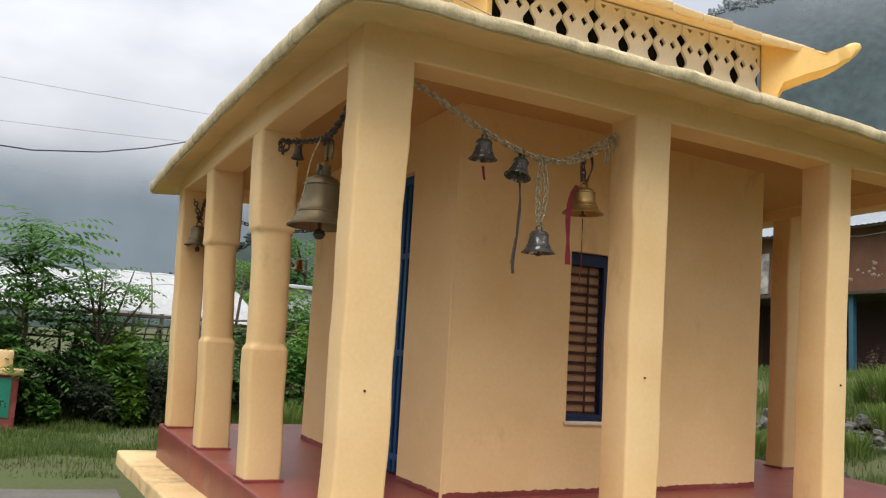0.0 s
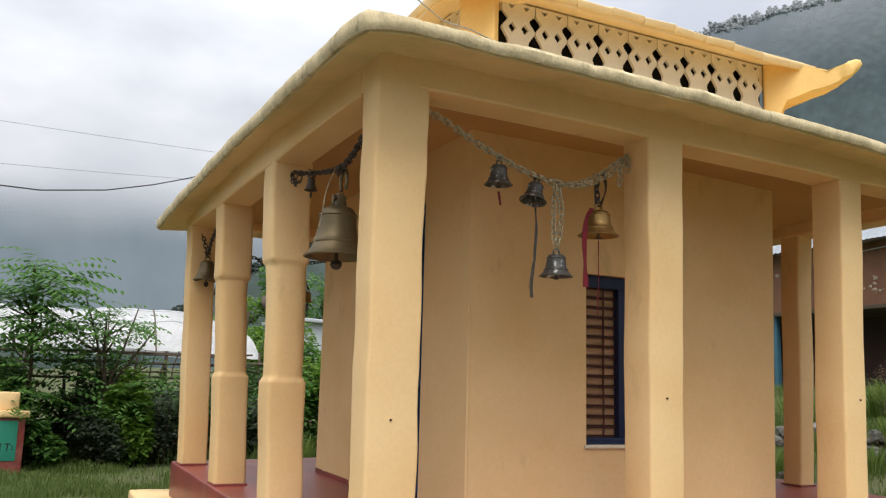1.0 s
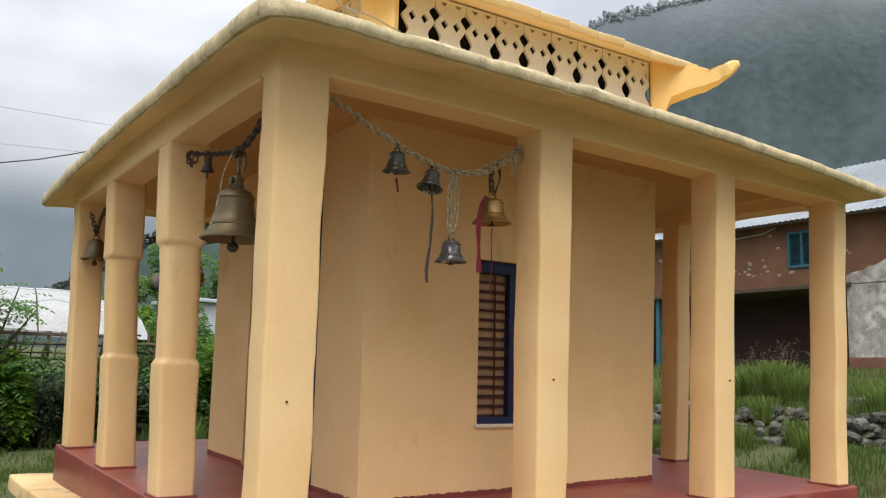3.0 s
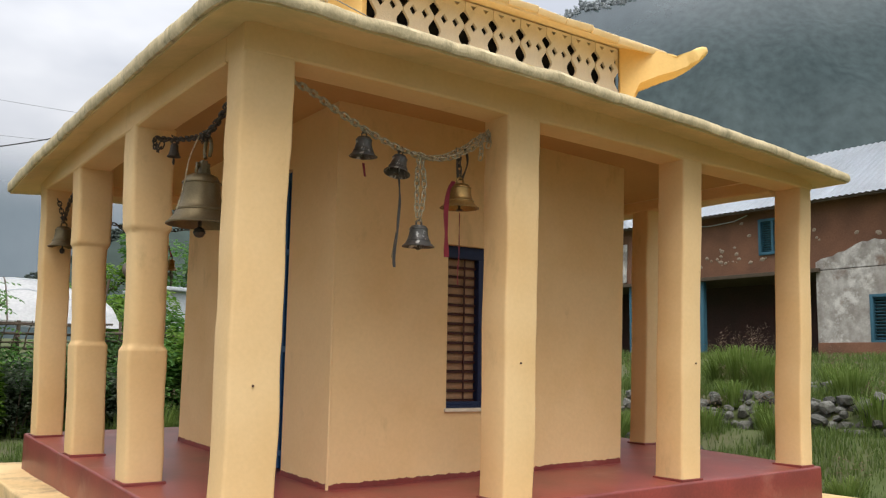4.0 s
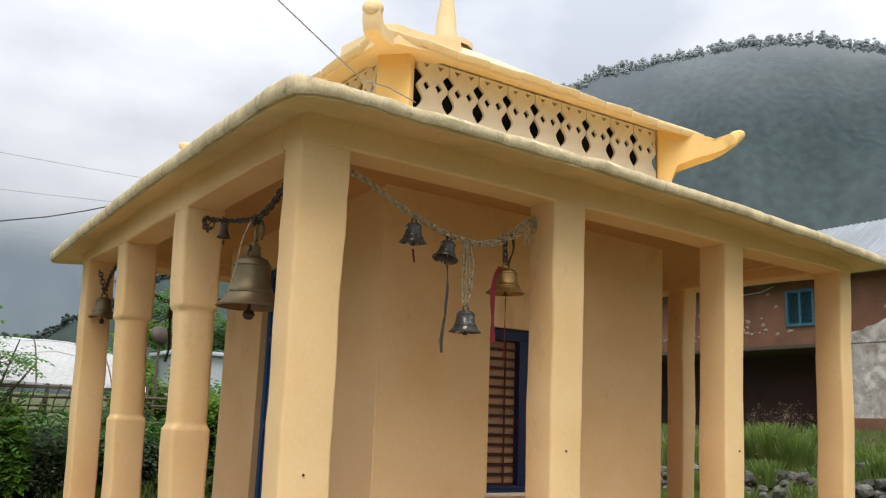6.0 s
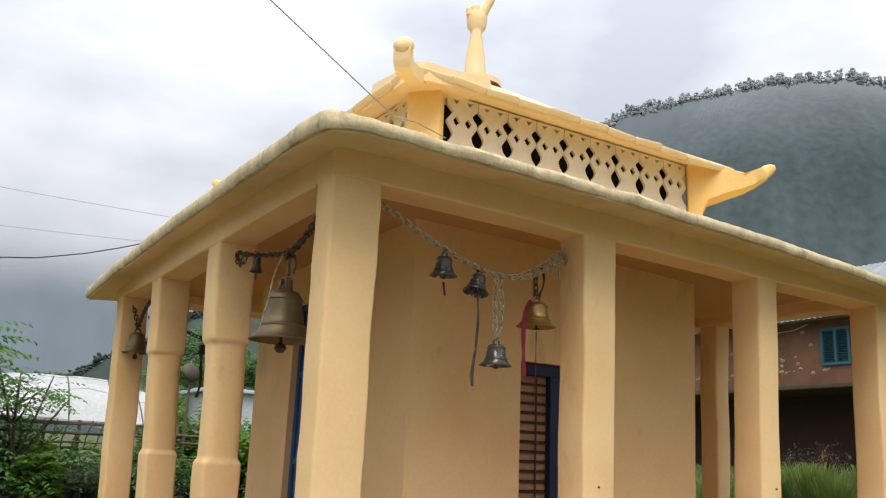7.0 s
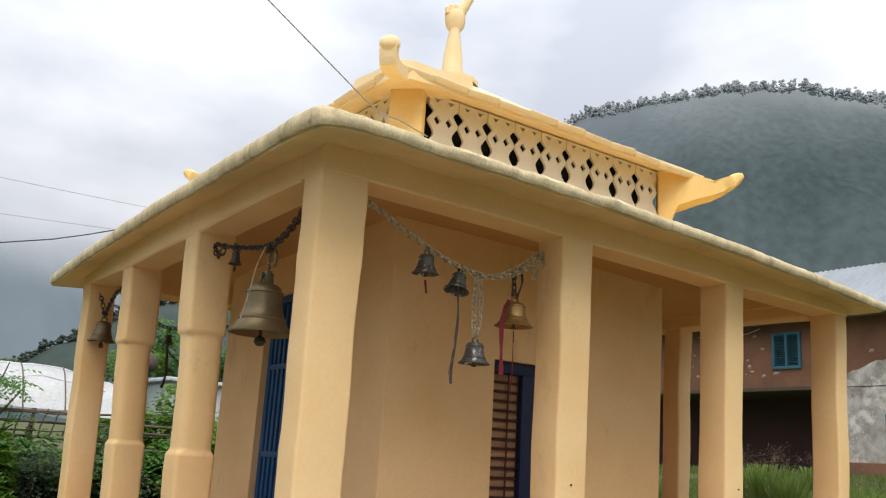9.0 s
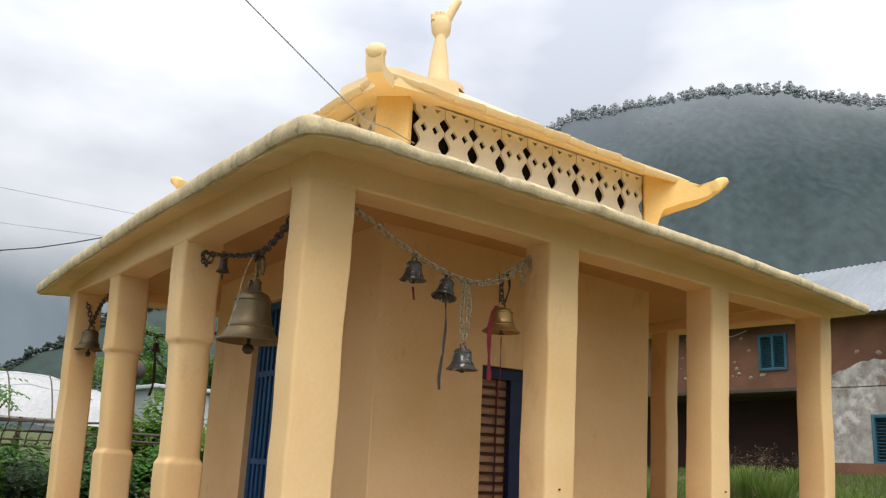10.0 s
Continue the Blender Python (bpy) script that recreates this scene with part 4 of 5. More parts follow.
def chain(name, label, pts, link, step, group="bell chains"):
    base = Vector(pts[0])
    e = thing(name, label, "chain", base, group)
    ps = spline(pts, step)
    for i, (p, q) in enumerate(zip(ps, ps[1:])):
        d = (q - p).normalized()
        y = d.orthogonal().normalized() if abs(d.z) > 0.97 else Vector((0, 0, 1)).cross(d).normalized()
        z = d.cross(y)
        r = Matrix((d, y, z)).transposed().to_4x4()
        turn = Matrix.Rotation(radians(45 + 90 * (i % 2) + 12 * math.sin(i * 1.7)), 4, "X")
        share("link", link, e, Matrix.Translation((p + q) / 2 - base) @ r @ turn)
    return e


CY = 0.215
chain("hanging_chain", "dull pale metal chain slung between two columns", [(0.345, CY, 3.075), (0.52, CY, 3.03), (0.72, CY, 2.935), (0.95, CY, 2.84), (1.16, CY, 2.77), (1.38, CY, 2.725), (1.55, CY, 2.74), (1.74, CY, 2.83), (1.90, CY, 2.94), (2.04, CY, 3.03)], LINK, 0.042)
chain("hanging_chain", "doubled strand of dull chain beside the first", [(0.33, CY - 0.03, 3.06), (0.52, CY - 0.03, 3.005), (0.72, CY - 0.03, 2.91), (0.95, CY - 0.02, 2.825), (1.16, CY - 0.02, 2.755), (1.38, CY - 0.01, 2.715)], LINK, 0.042)
chain("hanging_chain", "second strand of dull chain looped beside it", [(1.32, CY - 0.02, 2.735), (1.5, CY - 0.03, 2.715), (1.66, CY - 0.03, 2.755), (1.85, CY - 0.02, 2.86), (2.03, CY, 3.0)], LINK, 0.042)
chain("drop_chain", "doubled chain holding a bell", [(1.385, CY, 2.72), (1.37, CY, 2.55), (1.378, CY, 2.29)], LINK, 0.042)
chain("drop_chain", "doubled chain holding a bell", [(1.40, CY - 0.01, 2.72), (1.425, CY - 0.01, 2.5), (1.40, CY, 2.29)], LINK, 0.042)
chain("loose_chain", "short loose end of chain at the column", [(1.90, CY - 0.01, 2.94), (1.91, CY - 0.02, 2.86), (1.905, CY - 0.01, 2.77)], LINK, 0.042)
chain("loose_chain", "short loose end of chain at the column", [(1.97, CY - 0.01, 3.0), (1.985, CY - 0.02, 2.93), (1.98, CY, 2.88)], LINK, 0.042)
chain("hanging_chain", "dark rusty chain slung between two columns", [(0.15, 0.205, 3.16), (0.15, 0.42, 3.05), (0.15, 0.62, 2.935), (0.15, 0.80, 2.86), (0.15, 0.98, 2.83), (0.15, 1.25, 2.855), (0.11, 1.55, 2.90), (0.075, 1.72, 2.935), (0.06, 1.84, 2.97)], LINK_DARK, 0.045)
chain("hanging_chain", "second dark rusty strand", [(0.14, 0.205, 3.06), (0.14, 0.42, 2.985), (0.14, 0.62, 2.90), (0.14, 0.80, 2.835), (0.14, 0.97, 2.81)], LINK_DARK, 0.045)
chain("loose_chain", "dark loose end of chain at the column", [(0.06, 1.84, 2.97), (0.055, 1.77, 2.88), (0.06, 1.70, 2.84), (0.07, 1.64, 2.91)], LINK_DARK, 0.045)
chain("hanging_chain", "dark chain slung between the far columns", [(0.04, 5.08, 3.0), (0.07, 5.0, 2.86), (0.095, 4.93, 2.74), (0.07, 4.5, 2.90), (0.05, 3.70, 2.98)], LINK_DARK, 0.045)
chain("hanging_chain", "thin dark chain under the back beam", [(0.30, 5.38, 2.90), (0.72, 5.38, 2.80), (0.94, 5.38, 2.74), (1.5, 5.38, 2.82), (2.2, 5.38, 2.98)], LINK_DARK, 0.045)


def bell(label, at, height, radius, material, tilt=0.0, group="hanging bells", shackle=0.0, clapper=0.06, rz=0.0, swing=0.0):
    """A cast bell: flared hollow body with raised rings, a crown loop and a clapper."""
    e = thing("bell", label, "bell", at, group)
    e.matrix_basis = pose(*at, tilt, swing, rz)
    h, r = height, radius
    prof = [(0.0, 0.0), (0.30 * r, -0.01 * h), (0.46 * r, -0.06 * h), (0.53 * r, -0.14 * h), (0.545 * r, -0.17 * h), (0.585 * r, -0.175 * h), (0.59 * r, -0.20 * h), (0.56 * r, -0.215 * h),
            (0.575 * r, -0.40 * h), (0.62 * r, -0.55 * h), (0.69 * r, -0.68 * h), (0.73 * r, -0.70 * h), (0.735 * r, -0.73 * h), (0.72 * r, -0.745 * h), (0.80 * r, -0.84 * h), (0.93 * r, -0.94 * h), (1.0 * r, -0.975 * h),
            (1.0 * r, -1.0 * h), (0.95 * r, -1.005 * h), (0.82 * r, -0.93 * h), (0.66 * r, -0.75 * h), (0.55 * r, -0.5 * h), (0.52 * r, -0.2 * h), (0.3 * r, -0.08 * h), (0.0, -0.07 * h)]
    part("bell_body", lathe(bmesh.new(), prof, 36), material, e)
    loop = bmesh.new()
    lr = max(0.13 * r, 0.012)
    tube(loop, [(lr * 1.5 * math.cos(a), 0, lr * 0.6 + lr * 1.7 * math.sin(a)) for a in np.linspace(-0.5, math.pi + 0.5, 12)], lr * 0.45, 8)
    part("crown_loop", loop, material, e)
    cl = bmesh.new()
    tube(cl, [(0, 0, -0.1 * h), (0, 0, -h - clapper * 0.4)], 0.06 * r, 8)
    lathe(cl, [(0, -h - clapper), (0.11 * r, -h - clapper * 0.93), (0.19 * r, -h - clapper * 0.62), (0.15 * r, -h - clapper * 0.3), (0.0, -h - clapper * 0.1)], 14)
    part("clapper", cl, DARKCHAIN, e, "dark iron clapper")
    if shackle:
        sh = bmesh.new()
        w = 0.06
        tube(sh, [(0.03 + 0.0 * a, w * math.cos(a) * 1.0, 0.075 + shackle * 0.55 + shackle * 0.40 * math.sin(a)) for a in np.linspace(-0.9, math.pi + 0.9, 18)], 0.013, 9)
        part("shackle", sh, BRONZE, e, "heavy metal shackle")
        lug = bmesh.new()
        box(lug, -0.02, -0.045, -0.01, 0.02, 0.045, 0.09, bevel=0.01)
        tube(lug, [(-0.045, 0, 0.06), (0.045, 0, 0.06)], 0.02, 10)
        part("lug", lug, BRONZE, e, "cast lug with a bolt")
    return e


chain("drop_chain", "short dark chain between the straps of the brass bell", [(1.735, CY + 0.02, 2.80), (1.74, CY + 0.02, 2.72), (1.735, CY + 0.01, 2.60)], LINK_DARK, 0.045)


def knot(label, at, r, material, seed):
    """Wire twisted round the chain."""
    rnd = random.Random(seed)
    bm = bmesh.new()
    for k in range(4):
        tube(bm, [(rnd.uniform(-r, r), rnd.uniform(-r, r) * 0.6, rnd.uniform(-r, r)) for _ in range(5)], 0.0035, 6)
    o = part("wire_tie", bm, material, None)
    o.matrix_basis = pose(*at)
    return tagged(o, label, "wire", "wire ties")


bell("small grey cast bell with worn shoulders on the chain", (0.945, CY, 2.79), 0.138, 0.094, IRON, tilt=2, clapper=0.02)
bell("small grey cast bell hanging tilted on the chain", (1.232, CY, 2.705), 0.136, 0.090, IRON, tilt=-6, clapper=0.015, swing=15)
bell("grey bell with flaking pale paint on a long drop chain", (1.392, CY, 2.245), 0.150, 0.112, IRON, tilt=1, clapper=0.02)
bell("polished brass bell hung by dark straps near the column", (1.735, CY, 2.578), 0.178, 0.140, BRASS, tilt=1, clapper=0.02)
bell("large aged bronze bell with a heavy shackle", (0.15, 1.00, 2.555), 0.35, 0.222, BRONZE, shackle=0.19, clapper=0.085)
bell("tiny dark bell on the rusty chain", (0.115, 1.52, 2.865), 0.10, 0.05, DARKCHAIN)
bell("bronze bell between the far columns", (0.10, 4.93, 2.655), 0.215, 0.142, BRONZE, clapper=0.07)
bell("small dark bell with trailing black strips", (0.94, 5.38, 2.66), 0.11, 0.065, DARKCHAIN)
bell("small brass bell with red cloth below the back beam", (1.38, 5.38, 2.46), 0.13, 0.075, BRASS)
for k, p in enumerate(((0.945, CY, 2.83), (1.225, CY, 2.745), (1.39, CY, 2.72), (1.93, CY, 2.96), (1.388, CY, 2.28))):
    knot("twisted wire tie on the chain", p, 0.026, CHAIN if k != 1 else DARKCHAIN, k)
for k, p in enumerate(((0.15, 0.97, 2.81), (0.15, 1.0, 2.79), (0.095, 4.94, 2.75), (0.098, 4.93, 2.71), (0.115, 1.52, 2.89), (0.94, 5.38, 2.71))):
    knot("dark twisted wire tie on the chain", p, 0.034, DARKCHAIN, 20 + k)


def ribbon(label, pts, width, material, seed, category="ribbon"):
    """A narrow hanging strip with folds and thickness."""
    bm = bmesh.new()
    ps = spline(pts, 0.03)
    rows = []
    for i, p in enumerate(ps):
        a = 0.35 * math.sin(i * 0.55 + seed) + seed
        w = width * (0.85 + 0.13 * math.sin(i * 0.5 + seed * 2)) / 2
        d = Vector((math.cos(a), math.sin(a), 0)) * w
        n = Vector((-math.sin(a), math.cos(a), 0)) * 0.0015
        rows.append([bm.verts.new(p - d - n), bm.verts.new(p + d - n), bm.verts.new(p + d + n), bm.verts.new(p - d + n)])
    for a, b in zip(rows, rows[1:]):
        for k in range(4):
            bm.faces.new((a[k], a[(k + 1) % 4], b[(k + 1) % 4], b[k]))
    bm.faces.new(rows[0][::-1])
    bm.faces.new(rows[-1])
    o = part("ribbon", bm, material, None)
    return tagged(o, label, category, "cloth strips")


ribbon("long grey cloth strip knotted under a bell", [(1.225, CY, 2.54), (1.235, CY, 2.40), (1.225, CY, 2.25), (1.22, CY, 2.15), (1.20, CY, 2.02), (1.205, CY, 1.93)], 0.03, GREYCLOTH, 0.4)
ribbon("thin dark cord tail under a bell", [(1.215, CY, 2.18), (1.195, CY, 2.08), (1.18, CY, 2.0)], 0.014, GREYCLOTH, 1.4)
ribbon("dark red cloth strip tied above the brass bell", [(1.66, CY - 0.03, 2.58), (1.60, CY - 0.05, 2.50), (1.575, CY - 0.06, 2.35), (1.58, CY - 0.06, 2.2), (1.585, CY - 0.06, 2.03)], 0.05, REDCLOTH, 0.2)
ribbon("thin reddish pull cord under the brass bell", [(1.735, CY, 2.37), (1.735, CY, 2.2), (1.735, CY, 2.06), (1.725, CY, 1.96), (1.73, CY, 1.84)], 0.016, REDCLOTH, 0.9, "cord")
ribbon("scrap of red cloth under a small bell", [(0.945, CY, 2.61), (0.955, CY, 2.55), (0.965, CY, 2.50)], 0.022, REDCLOTH, 0.1)
ribbon("dark strap holding the brass bell", [(1.70, CY, 2.83), (1.705, CY, 2.72), (1.725, CY, 2.60)], 0.05, DARKCHAIN, 0.6, "strap")
ribbon("dark strap holding the brass bell", [(1.77, CY, 2.86), (1.80, CY, 2.74), (1.745, CY, 2.60)], 0.035, DARKCHAIN, 1.6, "strap")
ribbon("pale wire hanging down over the big bell", [(0.09, 0.93, 2.80), (0.02, 0.90, 2.62), (0.0, 0.91, 2.45), (-0.035, 0.93, 2.28)], 0.010, CHAIN, 0.3, "wire")
ribbon("black strips trailing from the small dark bell", [(0.94, 5.38, 2.56), (0.95, 5.38, 2.4), (0.96, 5.37, 2.22), (0.93, 5.37, 2.05)], 0.05, GREYCLOTH, 0.5)
ribbon("scrap of red cloth above the small brass bell", [(1.34, 5.38, 2.62), (1.36, 5.36, 2.54), (1.39, 5.36, 2.46)], 0.06, REDCLOTH, 0.7)

# ---- the house across the yard ----
HX = 17.8
house = thing("house", "two-storey mud-plastered house with a tin roof and blue shutters", "house", (HX, -0.22, 1.26))
hz = 1.3


def hpart(name, bm, material, label="", parent=None, smooth=True):
    bmesh.ops.translate(bm, vec=(-HX, 0, -hz), verts=bm.verts)
    return part(name, bm, material, parent or house, label, smooth)


HY0, HY1 = 1.0, 16.0
up_bm = bmesh.new()
for y0, y1, z0, z1 in ((HY0, 8.27, 3.76, 5.6), (9.09, HY1, 3.76, 5.6), (8.27, 9.09, 3.76, 4.26), (8.27, 9.09, 5.20, 5.6)):
    box(up_bm, HX, y0, z0, HX + 0.35, y1, z1)
hpart("upper_wall", up_bm, MUD, "brown mud plaster with stones showing through", smooth=False)
low_bm = bmesh.new()
for y0, y1, z0, z1 in ((HY0, 5.25, 1.1, 3.76), (6.21, 7.52, 1.1, 3.76), (5.25, 6.21, 1.1, 1.97), (5.25, 6.21, 3.1, 3.76)):
    box(low_bm, HX - 0.03, y0, z0, HX + 0.35, y1, z1)
hpart("lower_wall", low_bm, GREYPLASTER, "flaking grey lime plaster", smooth=False)


def plaster_patch():
    """The ragged upper edge of the old grey plaster on the mud wall."""
    bm = bmesh.new()
    n = 44
    lo, hi = [], []
    for k in range(n + 1):
        y = 7.52 + (HY0 - 7.52) * k / n
        t = 4.0 + 0.36 * smoothstep(0, 0.22, k / n) + 0.12 * noise.noise(Vector((y * 2.3, 1, 0))) + 0.06 * noise.noise(Vector((y * 9, 3, 0)))
        lo.append((y, 3.74))
        hi.append((y, t))
    prism(bm, lo + hi[::-1], (0, 1, 0), (0, 0, 1), (HX - 0.012, 0, 0), 0.036)
    return bm


hpart("plaster_patch", plaster_patch(), GREYPLASTER, "ragged edge of old grey plaster", smooth=False)
hpart("mud_base", boxed(HX - 0.06, HY0, 1.1, HX + 0.1, 7.52, 2.0, bevel=0.03), MUD, "worn reddish mud plinth band")
hpart("gable_wall", boxed(HX + 0.35, HY0, 1.1, HX + 5.0, HY0 + 0.35, 5.6), MUD)
hpart("far_wall", boxed(HX + 0.35, HY1 - 0.35, 1.1, HX + 5.0, HY1, 5.6), MUD)
hpart("back_wall", boxed(HX + 4.65, HY0 + 0.35, 1.1, HX + 5.0, HY1 - 0.35, 5.6), MUD)
hpart("recess_wall", boxed(HX + 1.9, 7.52, 1.1, HX + 2.1, HY1 - 0.35, 3.70), RECESS_SHADE, "back wall of the open ground floor, painted dark for shade")
hpart("upper_floor", boxed(HX - 0.14, 7.40, 3.70, HX + 4.6, HY1, 3.80, bevel=0.01), BARK, "timber floor edge")
hpart("recess_side", boxed(HX + 0.35, 7.35, 1.1, HX + 2.0, 7.52, 3.70), MUD)
for y in (10.98, 13.55):
    hpart("veranda_post", boxed(HX + 0.02, y - 0.07, 1.1, HX + 0.16, y + 0.07, 3.70, bevel=0.01), HOUSEBLUE, "blue timber post")
hpart("limewashed_corner", dense_box(HX - 0.04, 13.65, 3.85, HX - 0.005, 15.3, 5.0, step=0.3, bevel=0.01, amount=0.03), GREYPLASTER, "patch of white lime plaster")


rnd = random.Random(5)
pale_bm = bmesh.new()
bmesh.ops.create_icosphere(pale_bm, subdivisions=1, radius=1)
wobble(pale_bm, 0.3, 1.3)
pale = bpy.data.meshes.new("bare_stone")
pale_bm.to_mesh(pale)
pale_bm.free()
pale.materials.append(PALESTONE)
for k in range(130):
    y = rnd.uniform(2, 15.5)
    z = 4.05 + abs(rnd.gauss(0, 0.33)) if rnd.random() < 0.8 else rnd.uniform(4.1, 5.2)
    w = rnd.uniform(0.02, 0.08)
    if 8.1 < y < 9.25 and 4.2 < z < 5.4 or z > 5.3 or (y < 7.5 and z < 4.45):
        continue
    share("bare_stone", pale, house, Matrix.Translation((0.0, y, z - hz)) @ Matrix.Rotation(rnd.uniform(-.5, .5), 4, "X") @ Matrix.Diagonal((0.03, w * rnd.uniform(0.9, 1.4), w * 0.7, 1)))


def shutter_window(y0, y1, z0, z1, paint):
    bm = bmesh.new()
    f = 0.075
    for a0, a1, c0, c1 in ((y0, y0 + f, z0, z1), (y1 - f, y1, z0, z1), (y0 + f, y1 - f, z0, z0 + f), (y0 + f, y1 - f, z1 - f, z1), ((y0 + y1) / 2 - 0.035, (y0 + y1) / 2 + 0.035, z0 + f, z1 - f)):
        box(bm, HX - 0.05, a0, c0, HX + 0.09, a1, c1, bevel=0.006)
    w = hpart("shutter_window", bm, paint, "blue louvred shutter window")
    # Backing sheet, black in place of the shade behind the louvres.
    back = boxed(HX + 0.10, y0, z0, HX + 0.14, y1, z1)
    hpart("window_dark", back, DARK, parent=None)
    n = 13
    for k in range(n):
        z = z0 + f + (z1 - z0 - 2 * f) * (k + 0.5) / n
        for a0, a1 in ((y0 + f, (y0 + y1) / 2 - 0.035), ((y0 + y1) / 2 + 0.035, y1 - f)):
            b = boxed(-0.028, a0, -0.005, 0.028, a1, 0.005)
            bmesh.ops.transform(b, matrix=Matrix.Translation((HX + 0.03, 0, z)) @ Matrix.Rotation(radians(35), 4, "Y"), verts=b.verts)
            bmesh.ops.translate(b, vec=(-HX, 0, -hz), verts=b.verts)
            part("louvre", b, paint, w, smooth=False)


shutter_window(8.27, 9.09, 4.26, 5.20, HOUSEBLUE)
shutter_window(5.25, 6.21, 1.97, 3.1, HOUSEBLUE)


def tin_roof():
    """Corrugated sheets over both slopes."""
    bm = bmesh.new()
    y0, y1 = HY0 - 0.5, HY1 + 0.4
    n = int((y1 - y0) / 0.04)
    rows = [(HX - 0.45, 5.42), (HX + 2.5, 7.30), (HX + 5.45, 5.42)]
    grid = []
    for k in range(n + 1):
        y = y0 + (y1 - y0) * k / n
        w = 0.016 * math.cos(k * math.pi / 2)
        grid.append([bm.verts.new((x, y, z + w)) for x, z in rows])
    for a, b in zip(grid, grid[1:]):
        for k in range(2):
            bm.faces.new((a[k], a[k + 1], b[k + 1], b[k]))
    bmesh.ops.solidify(bm, geom=bm.faces[:], thickness=0.006)
    return bm


hpart("tin_roof", tin_roof(), TIN, "pale corrugated tin roof", smooth=False)
hpart("eave_board", boxed(HX - 0.40, HY0 - 0.4, 5.36, HX - 0.36, HY1 + 0.3, 5.41), BARK)
hpart("rafter_ceiling", boxed(HX - 0.34, HY0 - 0.3, 5.44, HX + 0.02, HY1 + 0.2, 5.47), BARK, "dark boards under the eave")
wire_bm = bmesh.new()
tube(wire_bm, [(HX - 0.06, 11.4, 5.28), (HX - 0.06, 10.6, 5.2), (HX - 0.06, 9.8, 5.24), (HX - 0.06, 9.4, 5.35)], 0.012, 6)
hpart("house_wire", wire_bm, TIN, "pale wire sagging under the eave")

# ---- dry-stone bank ----
bank = thing("stone_bank", "low tumbled bank of grey field stones", "stone wall", (9.0, 3.0, 0.4))
rnd = random.Random(21)
stone_meshes = []
for k in range(8):
    bm = bmesh.new()
    bmesh.ops.create_icosphere(bm, subdivisions=2, radius=1)
    for v in bm.verts:
        v.co *= 1 + 0.34 * noise.noise(v.co * 1.4 + Vector((k * 3.1, 0, 0)))
    for v in bm.verts:
        for a in range(3):
            v.co[a] = max(-0.78, min(0.78, v.co[a]))
    me = bpy.data.meshes.new("stone")
    bm.to_mesh(me)
    bm.free()
    me.materials.append(STONE)
    stone_meshes.append(me)
for row in range(5):
    y = -3.0 + rnd.uniform(0, 0.2)
    while y < 9.5:
        s = rnd.uniform(0.05, 0.125)
        if rnd.random() < 0.8:
            x = 8.80 + row * 0.09 + rnd.uniform(-0.12, 0.12)
            z = ground_z(8.6, y) - 0.40 + 0.02 + row * 0.10 + rnd.uniform(-0.04, 0.05)
            m = Matrix.Translation((x - 9.0, y - 3.0, z)) @ Euler((rnd.uniform(-.5, .5), rnd.uniform(-.5, .5), rnd.random() * 6)).to_matrix().to_4x4() @ Matrix.Diagonal((s, s * rnd.uniform(0.8, 1.4), s * rnd.uniform(0.6, 0.9), 1))
            share("stone", rnd.choice(stone_meshes), bank, m)
        y += s * 1.7
for k, (x, y, s) in enumerate(((10.2, 2.9, 0.16), (10.6, 2.6, 0.2), (10.3, 2.2, 0.14), (7.3, 2.9, 0.22), (7.6, 3.9, 0.12), (10.9, 3.3, 0.12))):
    o = share("loose_stone", stone_meshes[k % 8], None, Matrix.Translation((x, y, ground_z(x, y) + s * 0.35)) @ Matrix.Diagonal((s * 1.3, s * 1.6, s * 0.7, 1)))
    tagged(o, "loose grey stone lying in the grass", "stone", "loose stones")

# ---- pedestal with a green plaque ----
ped = thing("pedestal", "yellow-topped masonry pedestal with a green plaque framed in maroon", "pedestal", (-1.85, 9.9, 0))
part("pedestal_body", dense_box(-0.48, -0.36, -0.05, 0.48, 0.36, 0.80, step=0.2, bevel=0.015, amount=0.006), RED, ped, "maroon-painted body")
part("pedestal_ledge", dense_box(-0.53, -0.41, 0.80, 0.53, 0.41, 0.90, step=0.2, bevel=0.02, amount=0.008), YELLOW, ped, "cream-yellow ledge")
part("pedestal_top", dense_box(-0.40, -0.30, 0.90, 0.38, 0.30, 1.16, step=0.2, bevel=0.02, amount=0.008), YELLOW, ped, "cream-yellow cap block")
plaque = part("plaque", boxed(-0.38, -0.372, 0.20, 0.39, -0.352, 0.76, bevel=0.004), GREEN, ped, "green painted plaque with worn writing")
ink = bmesh.new()
for x, w, z, h in ((0.10, 0.11, 0.43, 0.012), (0.13, 0.012, 0.33, 0.10), (0.18, 0.012, 0.33, 0.10), (0.24, 0.08, 0.43, 0.012), (0.27, 0.012, 0.34, 0.09), (0.33, 0.018, 0.35, 0.018), (0.33, 0.018, 0.39, 0.018), (-0.2, 0.2, 0.43, 0.012), (-0.15, 0.012, 0.33, 0.10), (-0.06, 0.012, 0.33, 0.10)):
    box(ink, x, -0.3755, z, x + w, -0.372, z + h)
part("writing_bars", ink, DARK, plaque, "illegible dark strokes", smooth=False)

# ---- polytunnel, sheds and fences behind the shrine ----
tunnel = thing("polytunnel", "low white polythene tunnel shed, sagging and patched", "greenhouse", (-1.0, 13.6, 0.3))


